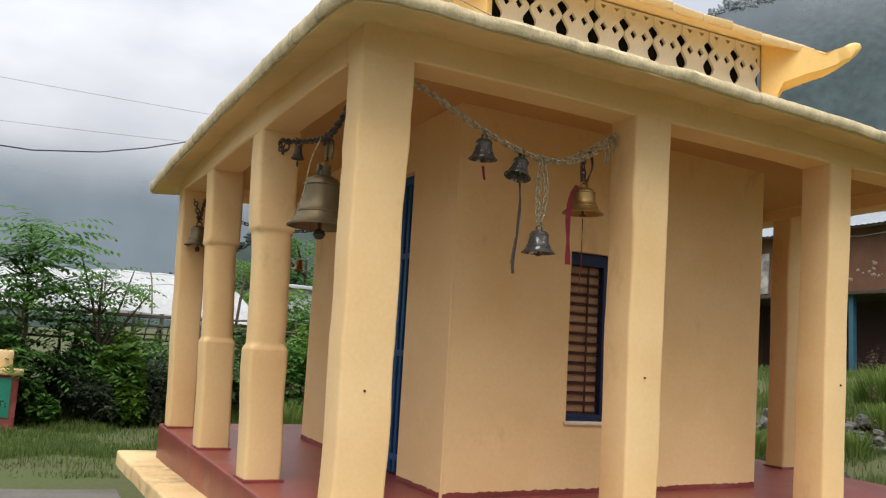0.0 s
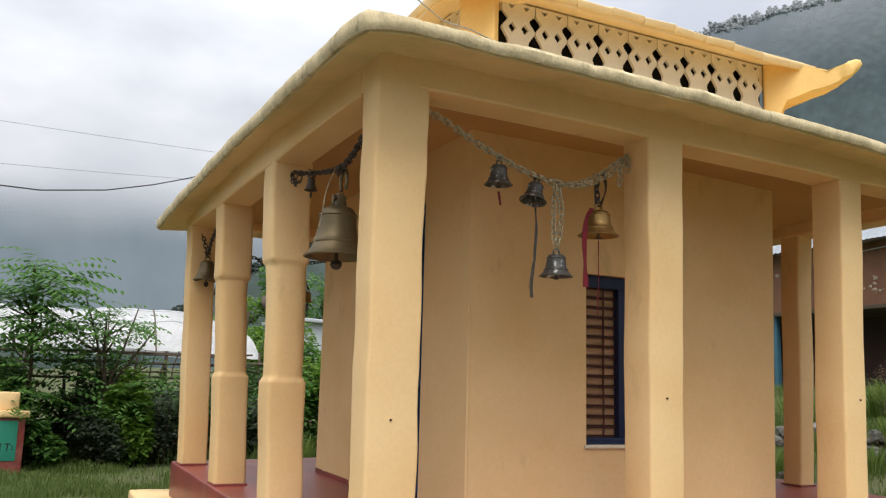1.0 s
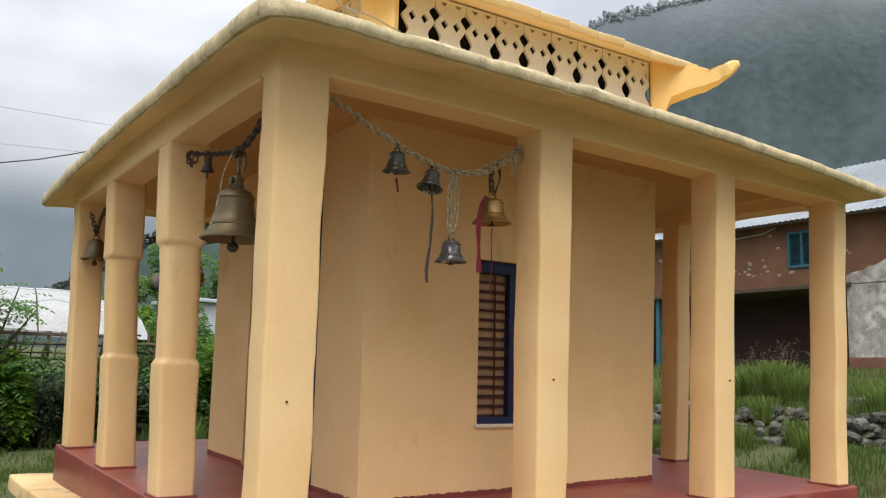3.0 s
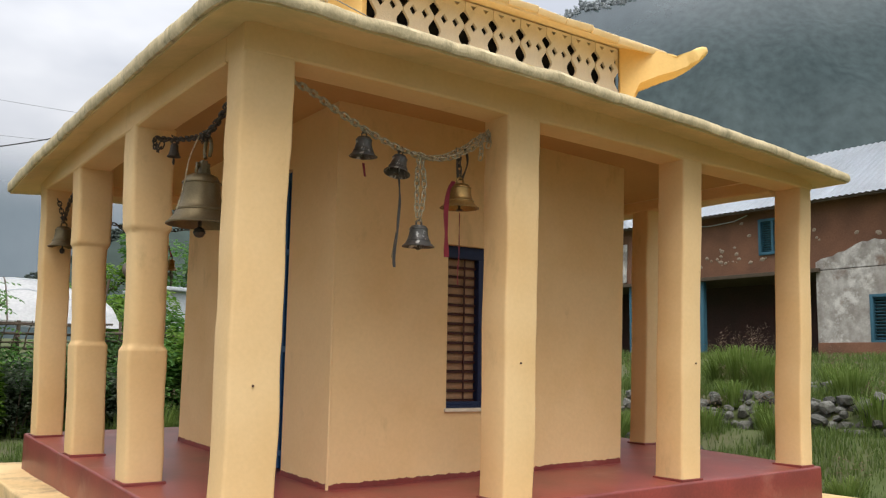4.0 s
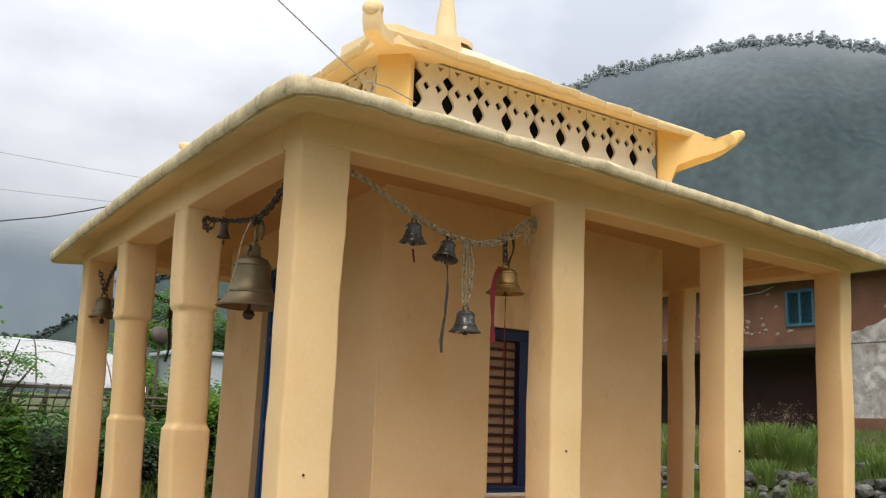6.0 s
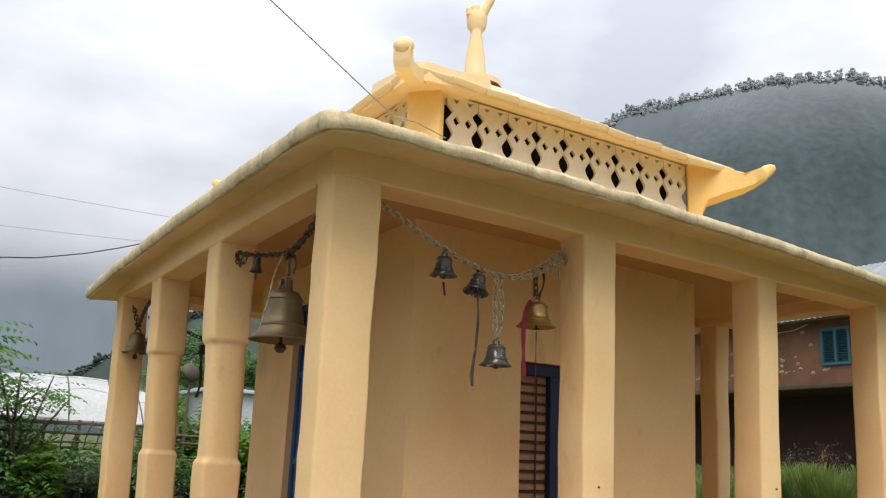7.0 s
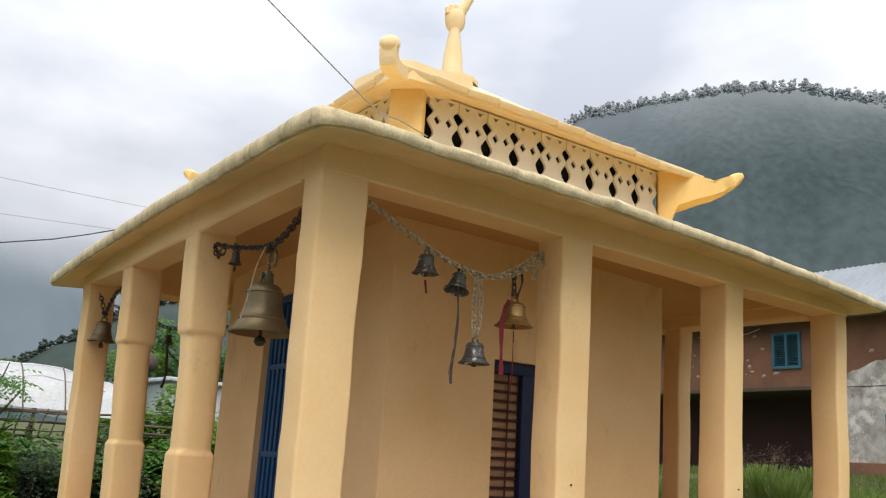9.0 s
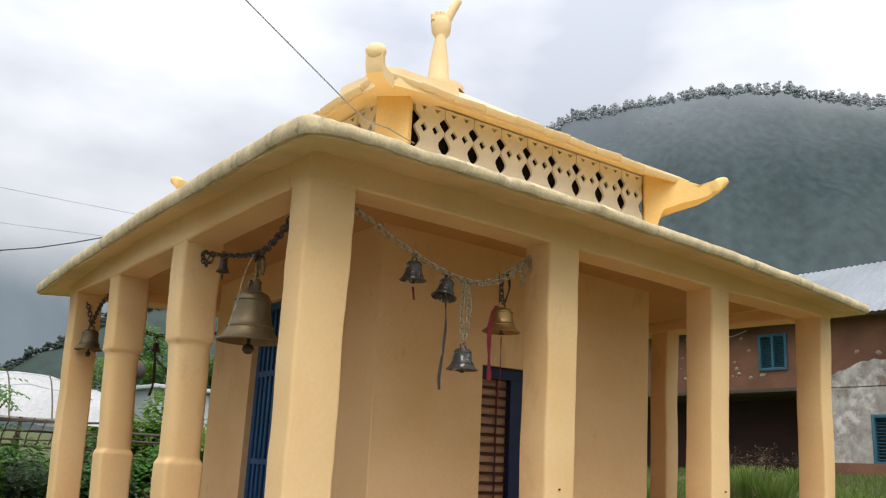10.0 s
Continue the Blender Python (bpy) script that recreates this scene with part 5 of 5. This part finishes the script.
def tunnel_z(x, u):
    """Height of the sheet: u runs 0 to 1 from the front eave over the ridge to the back."""
    end = smoothstep(1.5, 2.35, x)
    ridge = 2.80 + 0.04 * math.sin(x * 1.3) - 0.10 * end
    hump = 1 - abs(2 * u - 1) ** 1.7
    y = 12.1 + 3.6 * u
    w = 0.035 * noise.noise(Vector((x * 1.3, y * 1.3, 0))) + 0.03 * noise.noise(Vector((x * 3.5, y * 2.5, 3)))
    sag = -0.035 * abs(math.sin(x * math.pi / 1.15)) * hump
    return y, 1.93 - 0.08 * end + (ridge - 1.93) * hump + w + sag


def tunnel_sheet():
    bm = bmesh.new()
    nx, na = 70, 26
    grid = []
    for i in range(nx + 1):
        row = []
        for k in range(na + 1):
            u = k / na
            # the right end is cut slanting and hangs lower at the front corner
            x = -8.0 + (10.45 + 0.25 * (1 - u)) * i / nx
            y, z = tunnel_z(x, u)
            row.append(bm.verts.new((x + 1.0, y - 13.6, z - 0.3)))
        grid.append(row)
    for a, b in zip(grid, grid[1:]):
        for k in range(na):
            bm.faces.new((a[k], b[k], b[k + 1], a[k + 1]))
    bmesh.ops.solidify(bm, geom=bm.faces[:], thickness=0.01)
    return bm


part("plastic_sheet", tunnel_sheet(), PLASTIC, tunnel)
for x, lean in ((-4.6, 0.1), (-3.4, -0.1), (-2.2, 0.2), (-1.1, 0.05), (-0.1, 0.35), (0.75, 0.3), (1.45, 0.45), (2.05, 0.25)):
    batten = bmesh.new()
    tube(batten, [(xx + 1.0, y - 13.6, z - 0.295) for xx, (y, z) in ((x + lean * u, tunnel_z(x + lean * u, u)) for u in np.linspace(0.0, 0.62, 14))], 0.014, 6)
    part("batten", batten, BAMBOO if lean > 0.22 else TIN, tunnel, "thin batten holding the sheet down")
for u in (0.22, 0.40):
    rope = bmesh.new()
    tube(rope, [(xx + 1.0, y - 13.6, z - 0.295) for xx, (y, z) in ((x, tunnel_z(x, u)) for x in np.linspace(-7.0, 2.3, 60))], 0.010, 5)
    part("rope", rope, TIN, tunnel, "rope stretched along the sheet")
for i in range(7):
    x = -6.0 + i * 1.15
    hoop = bmesh.new()
    tube(hoop, [(x + 1.0, y - 13.6, z - 0.37) for y, z in (tunnel_z(x, u) for u in np.linspace(0.02, 0.98, 18))], 0.018, 6)
    part("hoop", hoop, TIN, tunnel)
    for y in (-1.62, 2.2):
        post = bmesh.new()
        tube(post, [(x + 1.0, y, -0.4), (x + 1.02, y, 1.62)], 0.035, 7)
        part("tunnel_post", post, BAMBOO, tunnel)

fence = thing("bamboo_fence", "weathered grey bamboo fence with a torn net panel", "fence", (1.0, 11.6, 0.1))
rnd = random.Random(33)


def pole(parent, name, a, b, r, material=BAMBOO):
    bm = bmesh.new()
    a, b = Vector(a), Vector(b)
    n = 6
    tube(bm, [a + (b - a) * k / n + Vector((rnd.uniform(-1, 1), rnd.uniform(-1, 1), rnd.uniform(-1, 1))) * r * 0.8 for k in range(n + 1)], [r * (1 - 0.3 * k / n) for k in range(n + 1)], 7)
    return part(name, bm, material, parent)


for k in range(12):
    x = -3.5 + k * 0.85
    pole(fence, "fence_post", (x, 0.1, -0.2), (x + rnd.uniform(-.1, .1), 0.1, rnd.uniform(1.5, 1.95)), 0.035)
for z, dz in ((1.74, 0.05), (1.60, -0.03), (1.30, 0.04), (0.85, 0.0)):
    pole(fence, "fence_rail", (-3.6, 0.0, z), (1.4, 0.0, z + dz), 0.028)
    pole(fence, "fence_rail", (1.2, 0.03, z - 0.08), (6.2, 0.0, z + dz - 0.2), 0.026)
for k in range(9):
    x = -1.0 + k * 0.19
    pole(fence, "lattice_stick", (x, -0.05, 1.36), (x + 0.10, -0.05, 1.80), 0.014, BARK)
for k in range(3):
    pole(fence, "lattice_stick", (-1.1, -0.06, 1.42 + 0.15 * k), (0.75, -0.06, 1.46 + 0.14 * k), 0.016, BARK)
pole(fence, "leaning_pole", (1.05, 0.0, 0.2), (1.30, 0.1, 2.62), 0.035, BARK)
pole(fence, "cross_stick", (2.9, -0.1, 0.9), (4.4, -0.1, 1.75), 0.02)
pole(fence, "cross_stick", (2.9, -0.12, 1.75), (4.3, -0.1, 1.15), 0.018)

shed = thing("tin_shed", "grey tin-sheet shed half hidden by plants", "shed", (5.0, 14.5, 0.3))
part("shed_wall", dense_box(-1.25, -0.9, 0.0, 1.2, 0.9, 2.42, step=0.4, bevel=0.01, amount=0.01), TIN, shed)
part("shed_roof", dense_box(-1.4, -1.05, 2.42, 1.35, 1.05, 2.50, step=0.4, bevel=0.01, amount=0.02), TIN, shed, "pale flat tin roof")

dish = thing("satellite_dish", "dark round dish on a pole beside the fence", "dish", (2.75, 11.9, 0.2))
d_bm = bmesh.new()
lathe(d_bm, [(0, 0.07), (0.10, 0.05), (0.17, 0.01), (0.19, -0.02), (0.19, -0.04), (0.15, -0.01), (0, 0.04)], 22, pose(0, -0.05, 2.72, 70, 0, 20))
part("dish_bowl", d_bm, DARKCHAIN, dish)
p_bm = bmesh.new()
tube(p_bm, [(0, 0, -0.1), (0, 0, 2.70)], 0.025, 8)
part("dish_pole", p_bm, BAMBOO, dish)


# ---- wires overhead ----
def wire(label, a, b, sag, r, material=WIRE):
    a, b = Vector(a), Vector(b)
    bm = bmesh.new()
    tube(bm, [a + (b - a) * t - Vector((0, 0, sag * 4 * t * (1 - t))) for t in np.linspace(0, 1, 25)], r, 6)
    o = part("overhead_wire", bm, material, None)
    return tagged(o, label, "wire", "overhead wires")


EYE0 = Vector((-2.172, -4.589, 1.405))


def along(way, d):
    return EYE0 + Vector(way) * d


def slack_cable(label, points, r, material=WIRE):
    bm = bmesh.new()
    tube(bm, points, r, 6)
    return tagged(part("overhead_wire", bm, material, None), label, "wire", "overhead wires")


slack_cable("black service cable running in over the eave", [(0.9, 4.0, 3.38), (0.34, 5.87, 3.88), (-0.05, 5.67, 3.70), (-0.45, 5.46, 3.53), (-0.96, 5.19, 3.35), (-1.6, 4.85, 3.20), (-2.6, 4.4, 3.12), (-5.0, 3.3, 3.25), (-9.0, 1.5, 4.0)], 0.0065)
wire("thin pale power line across the sky", along((0.376, 0.913, 0.246), 60), along((-0.152, 1.0, 0.270), 60), 0.2, 0.013, PALEWIRE)
wire("thin pale power line across the sky", along((0.33, 0.93, 0.225), 60), along((-0.14, 1.0, 0.218), 60), 0.2, 0.013, PALEWIRE)
slack_cable("black cable dropping to the lantern storey", [(1.36, 0.93, 3.95), (1.10, 0.93, 4.01), (0.684, 0.551, 3.838), (0.498, 0.502, 3.901), (-0.319, 0.374, 4.285), (-5.218, -0.390, 6.589)], 0.0050, PALEWIRE)


# ---- plants ----
def leaves(bm_verts, faces, rnd, centre, radius, count, size, droop=0.4, aspect=3.0, squash=0.8, shell=0.55):
    """Folded leaves scattered through a lump."""
    for _ in range(count):
        while True:
            p = Vector((rnd.uniform(-1, 1), rnd.uniform(-1, 1), rnd.uniform(-1, 1)))
            if shell < p.length < 1 or (p.length < 1 and rnd.random() < 0.25):
                break
        q = Vector(centre) + Vector((p.x * radius, p.y * radius, p.z * radius * squash))
        a = math.atan2(p.y, p.x) + rnd.uniform(-1.2, 1.2)
        d = Vector((math.cos(a), math.sin(a), rnd.uniform(-droop - 0.35, 0.45 - droop * 0.3))).normalized()
        s = size * rnd.uniform(0.6, 1.3)
        side = d.cross(Vector((rnd.uniform(-.4, .4), rnd.uniform(-.4, .4), 1))).normalized() * s / aspect
        up = side.cross(d) * 0.35
        k = len(bm_verts)
        bm_verts += [tuple(q), tuple(q + d * s * 0.45 + side + up), tuple(q + d * s), tuple(q + d * s * 0.45 - side + up)]
        faces += [(k, k + 1, k + 2), (k, k + 2, k + 3)]


def frond(bm_verts, faces, rnd, base, way, length, pairs, size):
    """A compound leaf: pairs of drooping leaflets along an arching stalk."""
    p, d = Vector(base), Vector(way).normalized()
    for i in range(pairs):
        p = p + d * (length / pairs)
        d = (d + Vector((0, 0, -0.13))).normalized()
        side = d.cross(Vector((0, 0, 1)))
        if side.length < 0.05:
            side = Vector((1, 0, 0))
        side.normalize()
        for s in (-1, 1):
            w = (side * s + d * 0.55 + Vector((0, 0, -0.35 + rnd.uniform(-.2, .2)))).normalized()
            L = size * rnd.uniform(0.75, 1.2) * (1 - 0.35 * i / pairs)
            cross = w.cross(Vector((0, 0, 1))).normalized() * L * 0.20
            k = len(bm_verts)
            bm_verts += [tuple(p), tuple(p + w * L * 0.45 + cross), tuple(p + w * L), tuple(p + w * L * 0.45 - cross)]
            faces += [(k, k + 1, k + 2), (k, k + 2, k + 3)]


def tree(name, label, at, height, limbs, kind_leaf, seed, crown_r, trunk_r=0.05, density=260, leaf=0.14, fronds=0, bare=()):
    """A tapered trunk with limbs and a crown of single leaves."""
    rnd = random.Random(seed)
    z0 = ground_z(at[0], at[1])
    e = thing(name, label, "tree", (at[0], at[1], z0))
    bm = bmesh.new()
    lean = Vector((rnd.uniform(-.08, .08), rnd.uniform(-.08, .08), 0))
    trunk = [Vector((0, 0, -0.1)) + (lean + Vector((0, 0, 1))) * height * 0.85 * k / 8 + Vector((rnd.uniform(-.03, .03), rnd.uniform(-.03, .03), 0)) for k in range(9)]
    tube(bm, trunk, [trunk_r * (1 - 0.085 * k) for k in range(9)], 9)
    tips = []
    for i in range(limbs):
        b = trunk[rnd.randint(2, 7)]
        a = i * 2.4 + rnd.uniform(-.4, .4)
        ln = crown_r * rnd.uniform(0.7, 1.15)
        tip = b + Vector((math.cos(a) * ln, math.sin(a) * ln, ln * rnd.uniform(0.35, 0.9)))
        mid = (b + tip) / 2 + Vector((0, 0, -0.06 * ln))
        tube(bm, [b, mid, tip], [trunk_r * 0.45, trunk_r * 0.3, trunk_r * 0.12], 6)
        tips.append(tip)
    for tip in bare:
        b = trunk[4]
        tip = Vector(tip)
        tube(bm, [b, (b + tip) / 2 + Vector((0.03, 0, 0.04)), tip], [trunk_r * 0.5, trunk_r * 0.4, trunk_r * 0.2], 6)
    tips.append(trunk[-1])
    part("trunk", bm, BARK, e)
    vs, fs = [], []
    for tip in tips:
        if fronds:
            for _ in range(fronds):
                a = rnd.random() * 6.3
                frond(vs, fs, rnd, tip + Vector((rnd.uniform(-.12, .12), rnd.uniform(-.12, .12), rnd.uniform(-.25, .12))), (math.cos(a), math.sin(a), rnd.uniform(0.0, 0.8)), leaf * 4.0, 7, leaf)
        else:
            leaves(vs, fs, rnd, tip, crown_r * rnd.uniform(0.38, 0.6), density, leaf)
    raw("crown", vs, fs, kind_leaf, e)
    return e


def bush(label, at, r, height, kind_leaf, seed, count=900, leaf=0.09, aspect=2.6):
    rnd = random.Random(seed)
    z0 = ground_z(at[0], at[1])
    e = thing("bush", label, "bush", (at[0], at[1], z0), "bushes")
    bm = bmesh.new()
    vs, fs = [], []
    lumps = 7
    for i in range(lumps):
        a = i * 2.4
        c = Vector((math.cos(a) * r * rnd.uniform(0.1, 0.65), math.sin(a) * r * rnd.uniform(0.1, 0.65), height * rnd.uniform(0.3, 0.85)))
        tube(bm, [(0, 0, -0.05), c * 0.5 + Vector((0, 0, 0.03)), c], [0.018, 0.012, 0.005], 5)
        leaves(vs, fs, rnd, c, r * rnd.uniform(0.4, 0.62), count // lumps, leaf, aspect=aspect, squash=height / r * 0.55 if height > r else 0.8, shell=0.25)
    part("stem_clump", bm, BARK, e)
    raw("foliage", vs, fs, kind_leaf, e)
    return e


tree("young_tree", "young tree with drooping compound leaves by the pedestal", (-1.30, 10.5), 3.7, 24, LEAF, 3, 0.50, 0.045, leaf=0.20, fronds=12)
tree("half_bare_tree", "thin tree with a leafy top and bare crooked branches", (-0.15, 10.7), 2.85, 12, LEAF, 8, 0.5, 0.05, leaf=0.15, fronds=12, bare=((0.62, -0.1, 2.15), (0.55, 0.0, 1.55), (-0.50, 0.1, 2.75), (0.35, 0, 2.5)))
tree("green_tree", "bright green leafy tree behind the polytunnel", (3.35, 16.0), 3.2, 9, LEAF_LIGHT, 11, 0.8, 0.06, density=420, leaf=0.13)
tree("green_tree", "dense mid-green tree behind the tin shed", (5.1, 16.6), 3.9, 12, LEAF, 12, 1.1, 0.08, density=520, leaf=0.13)
tree("green_tree", "dense dark green tree behind the fence", (6.6, 16.0), 3.4, 10, LEAF_DARK, 13, 1.0, 0.08, density=480, leaf=0.13)
tree("green_tree", "leafy tree at the edge of the field", (-4.2, 13.2), 3.4, 20, LEAF, 14, 1.0, 0.07, leaf=0.19, fronds=14)
bushes = ((-2.3, 11.2, 0.9, 1.5, LEAF_DARK, "dark green bush of broad leaves"), (-1.25, 10.2, 0.45, 0.75, LEAF, "dark feathery bush beside the pedestal"), (-0.75, 10.9, 0.5, 1.05, LEAF_GREY, "dusty grey-green bush under the young tree"),
          (0.15, 10.4, 0.32, 1.45, LEAF_LIGHT, "yellow-green bush climbing the fence"), (0.75, 10.6, 0.65, 1.2, LEAF_GREY, "dusty grey-green bush of small leaves"), (-0.25, 10.3, 0.45, 0.8, LEAF_GREY, "dusty grey-green bush of small leaves"),
          (1.5, 10.8, 0.6, 1.15, LEAF_DARK, "dark green bush of broad leaves"), (2.3, 10.9, 0.6, 1.0, LEAF_GREY, "dusty grey-green bush of small leaves"), (2.9, 11.0, 0.65, 1.6, LEAF, "fresh green bush by the fence"), (3.6, 11.1, 0.6, 1.75, LEAF_LIGHT, "yellow-green bush by the fence"),
          (4.0, 12.2, 0.7, 1.9, LEAF, "fresh green bush before the shed"), (4.6, 10.9, 0.6, 1.2, LEAF_GREY, "dusty grey-green bush of small leaves"), (3.2, 13.0, 0.8, 2.2, LEAF_LIGHT, "tall yellow-green bush at the tunnel's end"), (5.6, 11.5, 0.8, 1.5, LEAF, "fresh green bush by the fence"),
          (6.8, 11.0, 0.9, 1.4, LEAF_DARK, "dark green bush of broad leaves"), (8.2, 10.2, 0.9, 1.3, LEAF, "fresh green bush at the field edge"), (-3.4, 10.6, 0.9, 1.4, LEAF_DARK, "dark green bush of broad leaves"), (-4.6, 11.0, 1.0, 1.6, LEAF, "fresh green bush at the field edge"), (7.6, 8.6, 0.6, 0.8, LEAF_DARK, "low dark bush in the grass"), (-0.2, 11.4, 0.8, 1.75, LEAF_DARK, "tall dark bush against the fence"), (1.0, 11.35, 0.7, 1.45, LEAF, "fresh green bush against the fence"), (2.0, 11.4, 0.7, 1.5, LEAF_DARK, "tall dark bush against the fence"), (-1.8, 11.6, 0.7, 1.4, LEAF_DARK, "tall dark bush against the fence"), (3.9, 10.4, 0.5, 1.2, LEAF_DARK, "dark green bush of broad leaves"), (5.0, 12.6, 0.9, 1.9, LEAF_LIGHT, "tall yellow-green bush before the shed"), (10.6, 9.6, 0.9, 1.2, LEAF, "fresh green bush at the field edge"))
for k, (x, y, r, h, m, lab) in enumerate(bushes):
    bush(lab, (x, y), r, h, m, 50 + k, count=2800 if h > 1.3 else 2000, leaf=0.12 if m is not LEAF_GREY else 0.08)


# ---- path and grass ----
def path_sheet():
    bm = bmesh.new()
    rnd = random.Random(2)
    grid = []
    for j in range(33):
        y = -9 + 13.9 * j / 32
        row = []
        for i in range(13):
            right = -0.58 + 3.6 * max(0.0, min(1.0, (-0.45 - y) / 0.9)) + 0.12 * noise.noise(Vector((0, y * 1.1, 3)))
            edge_y = 5.3 + 0.35 * noise.noise(Vector((i * 0.7, 0, 0))) - 0.10 * i
            x = -7.0 + (right + 7.0) * i / 12
            yy = -9 + (edge_y + 9) * j / 32
            row.append(bm.verts.new((x, yy, ground_z(x, yy) + 0.012)))
        grid.append(row)
    for a, b in zip(grid, grid[1:]):
        for k in range(12):
            bm.faces.new((a[k], a[k + 1], b[k + 1], b[k]))
    return bm


tagged(part("path", path_sheet(), PATH_MAT, None), "worn grey concrete yard with a ragged grassy edge", "path", kind="structure")


def grass(name, label, regions, material, seed, height, bare=0.0):
    rnd = random.Random(seed)
    vs, fs = [], []
    for x0, x1, y0, y1, n, h0 in regions:
        for _ in range(n):
            x, y = rnd.uniform(x0, x1), rnd.uniform(y0, y1)
            if -0.43 < x < PX + 0.45 and -0.5 < y < PY + 0.67:
                continue
            patch = noise.noise(Vector((x * 0.9, y * 0.9, 1.5)))
            if patch < -0.18 - bare + 0.0 and rnd.random() < 0.8:
                continue
            z = ground_z(x, y)
            h = h0 * rnd.uniform(0.5, 1.25) * (1 + 0.5 * patch)
            a, t = rnd.random() * 6.3, rnd.uniform(0.1, 0.65)
            w = Vector((math.cos(a + 1.57), math.sin(a + 1.57), 0)) * (0.004 + h * 0.018)
            d = Vector((math.cos(a), math.sin(a), 0)) * h * t
            b = Vector((x, y, z - 0.01))
            m = b + d * 0.35 + Vector((0, 0, h * 0.6))
            k = len(vs)
            vs += [tuple(b - w), tuple(b + w), tuple(m + w * 0.7), tuple(m - w * 0.7), tuple(b + d + Vector((0, 0, h * 0.95)))]
            fs += [(k, k + 1, k + 2, k + 3), (k + 3, k + 2, k + 4)]
    return tagged(raw(name, vs, fs, material), label, "grass", kind="stuff")


grass("grass", "uneven green grass and weeds over the yard", [(-5, -0.4, 4.9, 6.2, 5000, 0.06), (-5, -0.4, 5.6, 10.5, 28000, 0.12), (-0.5, 7, 6.1, 11, 26000, 0.14), (6.1, 9, -3, 9, 26000, 0.13), (9, 13, -3, 9, 24000, 0.17), (13, 17.6, 0, 12, 14000, 0.17), (-5, 5, 10.3, 12.2, 9000, 0.32)], GRASS, 7, 0.12)


def tuft(label, x, y, r, h, n, seed, material=FRESH):
    rnd = random.Random(seed)
    vs, fs = [], []
    z0 = ground_z(x, y)
    e = thing("grass_tuft", label, "grass", (x, y, z0), "tall grass tufts")
    for _ in range(n):
        a, q = rnd.random() * 6.3, rnd.random() ** 0.6 * r
        b = Vector((math.cos(a) * q * 0.6, math.sin(a) * q * 0.6, -0.02))
        L = h * rnd.uniform(0.5, 1.15)
        out = Vector((math.cos(a), math.sin(a), 0)) * (0.25 + q / r * 0.6) * L * rnd.uniform(0.3, 0.8)
        w = Vector((-math.sin(a), math.cos(a), 0)) * 0.009
        k = len(vs)
        pts = [b, b + out * 0.2 + Vector((0, 0, L * 0.5)), b + out * 0.6 + Vector((0, 0, L * 0.88)), b + out + Vector((0, 0, L * 0.9))]
        for j, p in enumerate(pts[:3]):
            vs += [tuple(p - w * (1 - 0.2 * j)), tuple(p + w * (1 - 0.2 * j))]
        vs.append(tuple(pts[3]))
        fs += [(k, k + 1, k + 3, k + 2), (k + 2, k + 3, k + 5, k + 4), (k + 4, k + 5, k + 6)]
    raw("clump", vs, fs, material, e)
    vs, fs = [], []
    for _ in range(max(6, n // 40)):
        a = rnd.random() * 6.3
        top = Vector((math.cos(a) * r * rnd.uniform(0.2, 0.9), math.sin(a) * r * rnd.uniform(0.2, 0.9), h * rnd.uniform(1.05, 1.4)))
        leaves(vs, fs, rnd, top, 0.035, 12, 0.045, aspect=7, squash=3.4, shell=0.0)
        k = len(vs)
        vs += [(0.004, 0, 0), (-0.004, 0, 0), tuple(top)]
        fs.append((k, k + 1, k + 2))
    raw("plume", vs, fs, STRAW, e)
    return e


for k, (x, y, r, h, n) in enumerate(((10.3, 4.1, 0.55, 0.75, 900), (10.1, 3.6, 0.4, 0.6, 500), (10.6, 4.7, 0.4, 0.55, 450), (11.2, 3.0, 0.35, 0.4, 300), (9.6, 1.9, 0.4, 0.45, 400), (8.0, 1.9, 0.35, 0.4, 300), (7.6, 4.3, 0.4, 0.45, 400), (9.8, 5.6, 0.5, 0.5, 400), (6.5, 0.2, 0.25, 0.3, 200), (8.2, 3.2, 0.35, 0.35, 300), (8.75, 2.6, 0.3, 0.4, 260), (9.1, 3.4, 0.3, 0.4, 260), (8.8, 4.6, 0.35, 0.45, 300), (9.0, 1.2, 0.35, 0.4, 300), (8.6, 0.6, 0.3, 0.35, 240), (12.5, 4.6, 0.4, 0.5, 300), (11.8, 5.4, 0.4, 0.5, 300), (4.4, 8.5, 0.4, 0.6, 350), (2.6, 9.4, 0.4, 0.6, 350), (3.6, 9.6, 0.4, 0.7, 350))):
    tuft("tall clump of green grass going to seed", x, y, r, h, n, 90 + k)
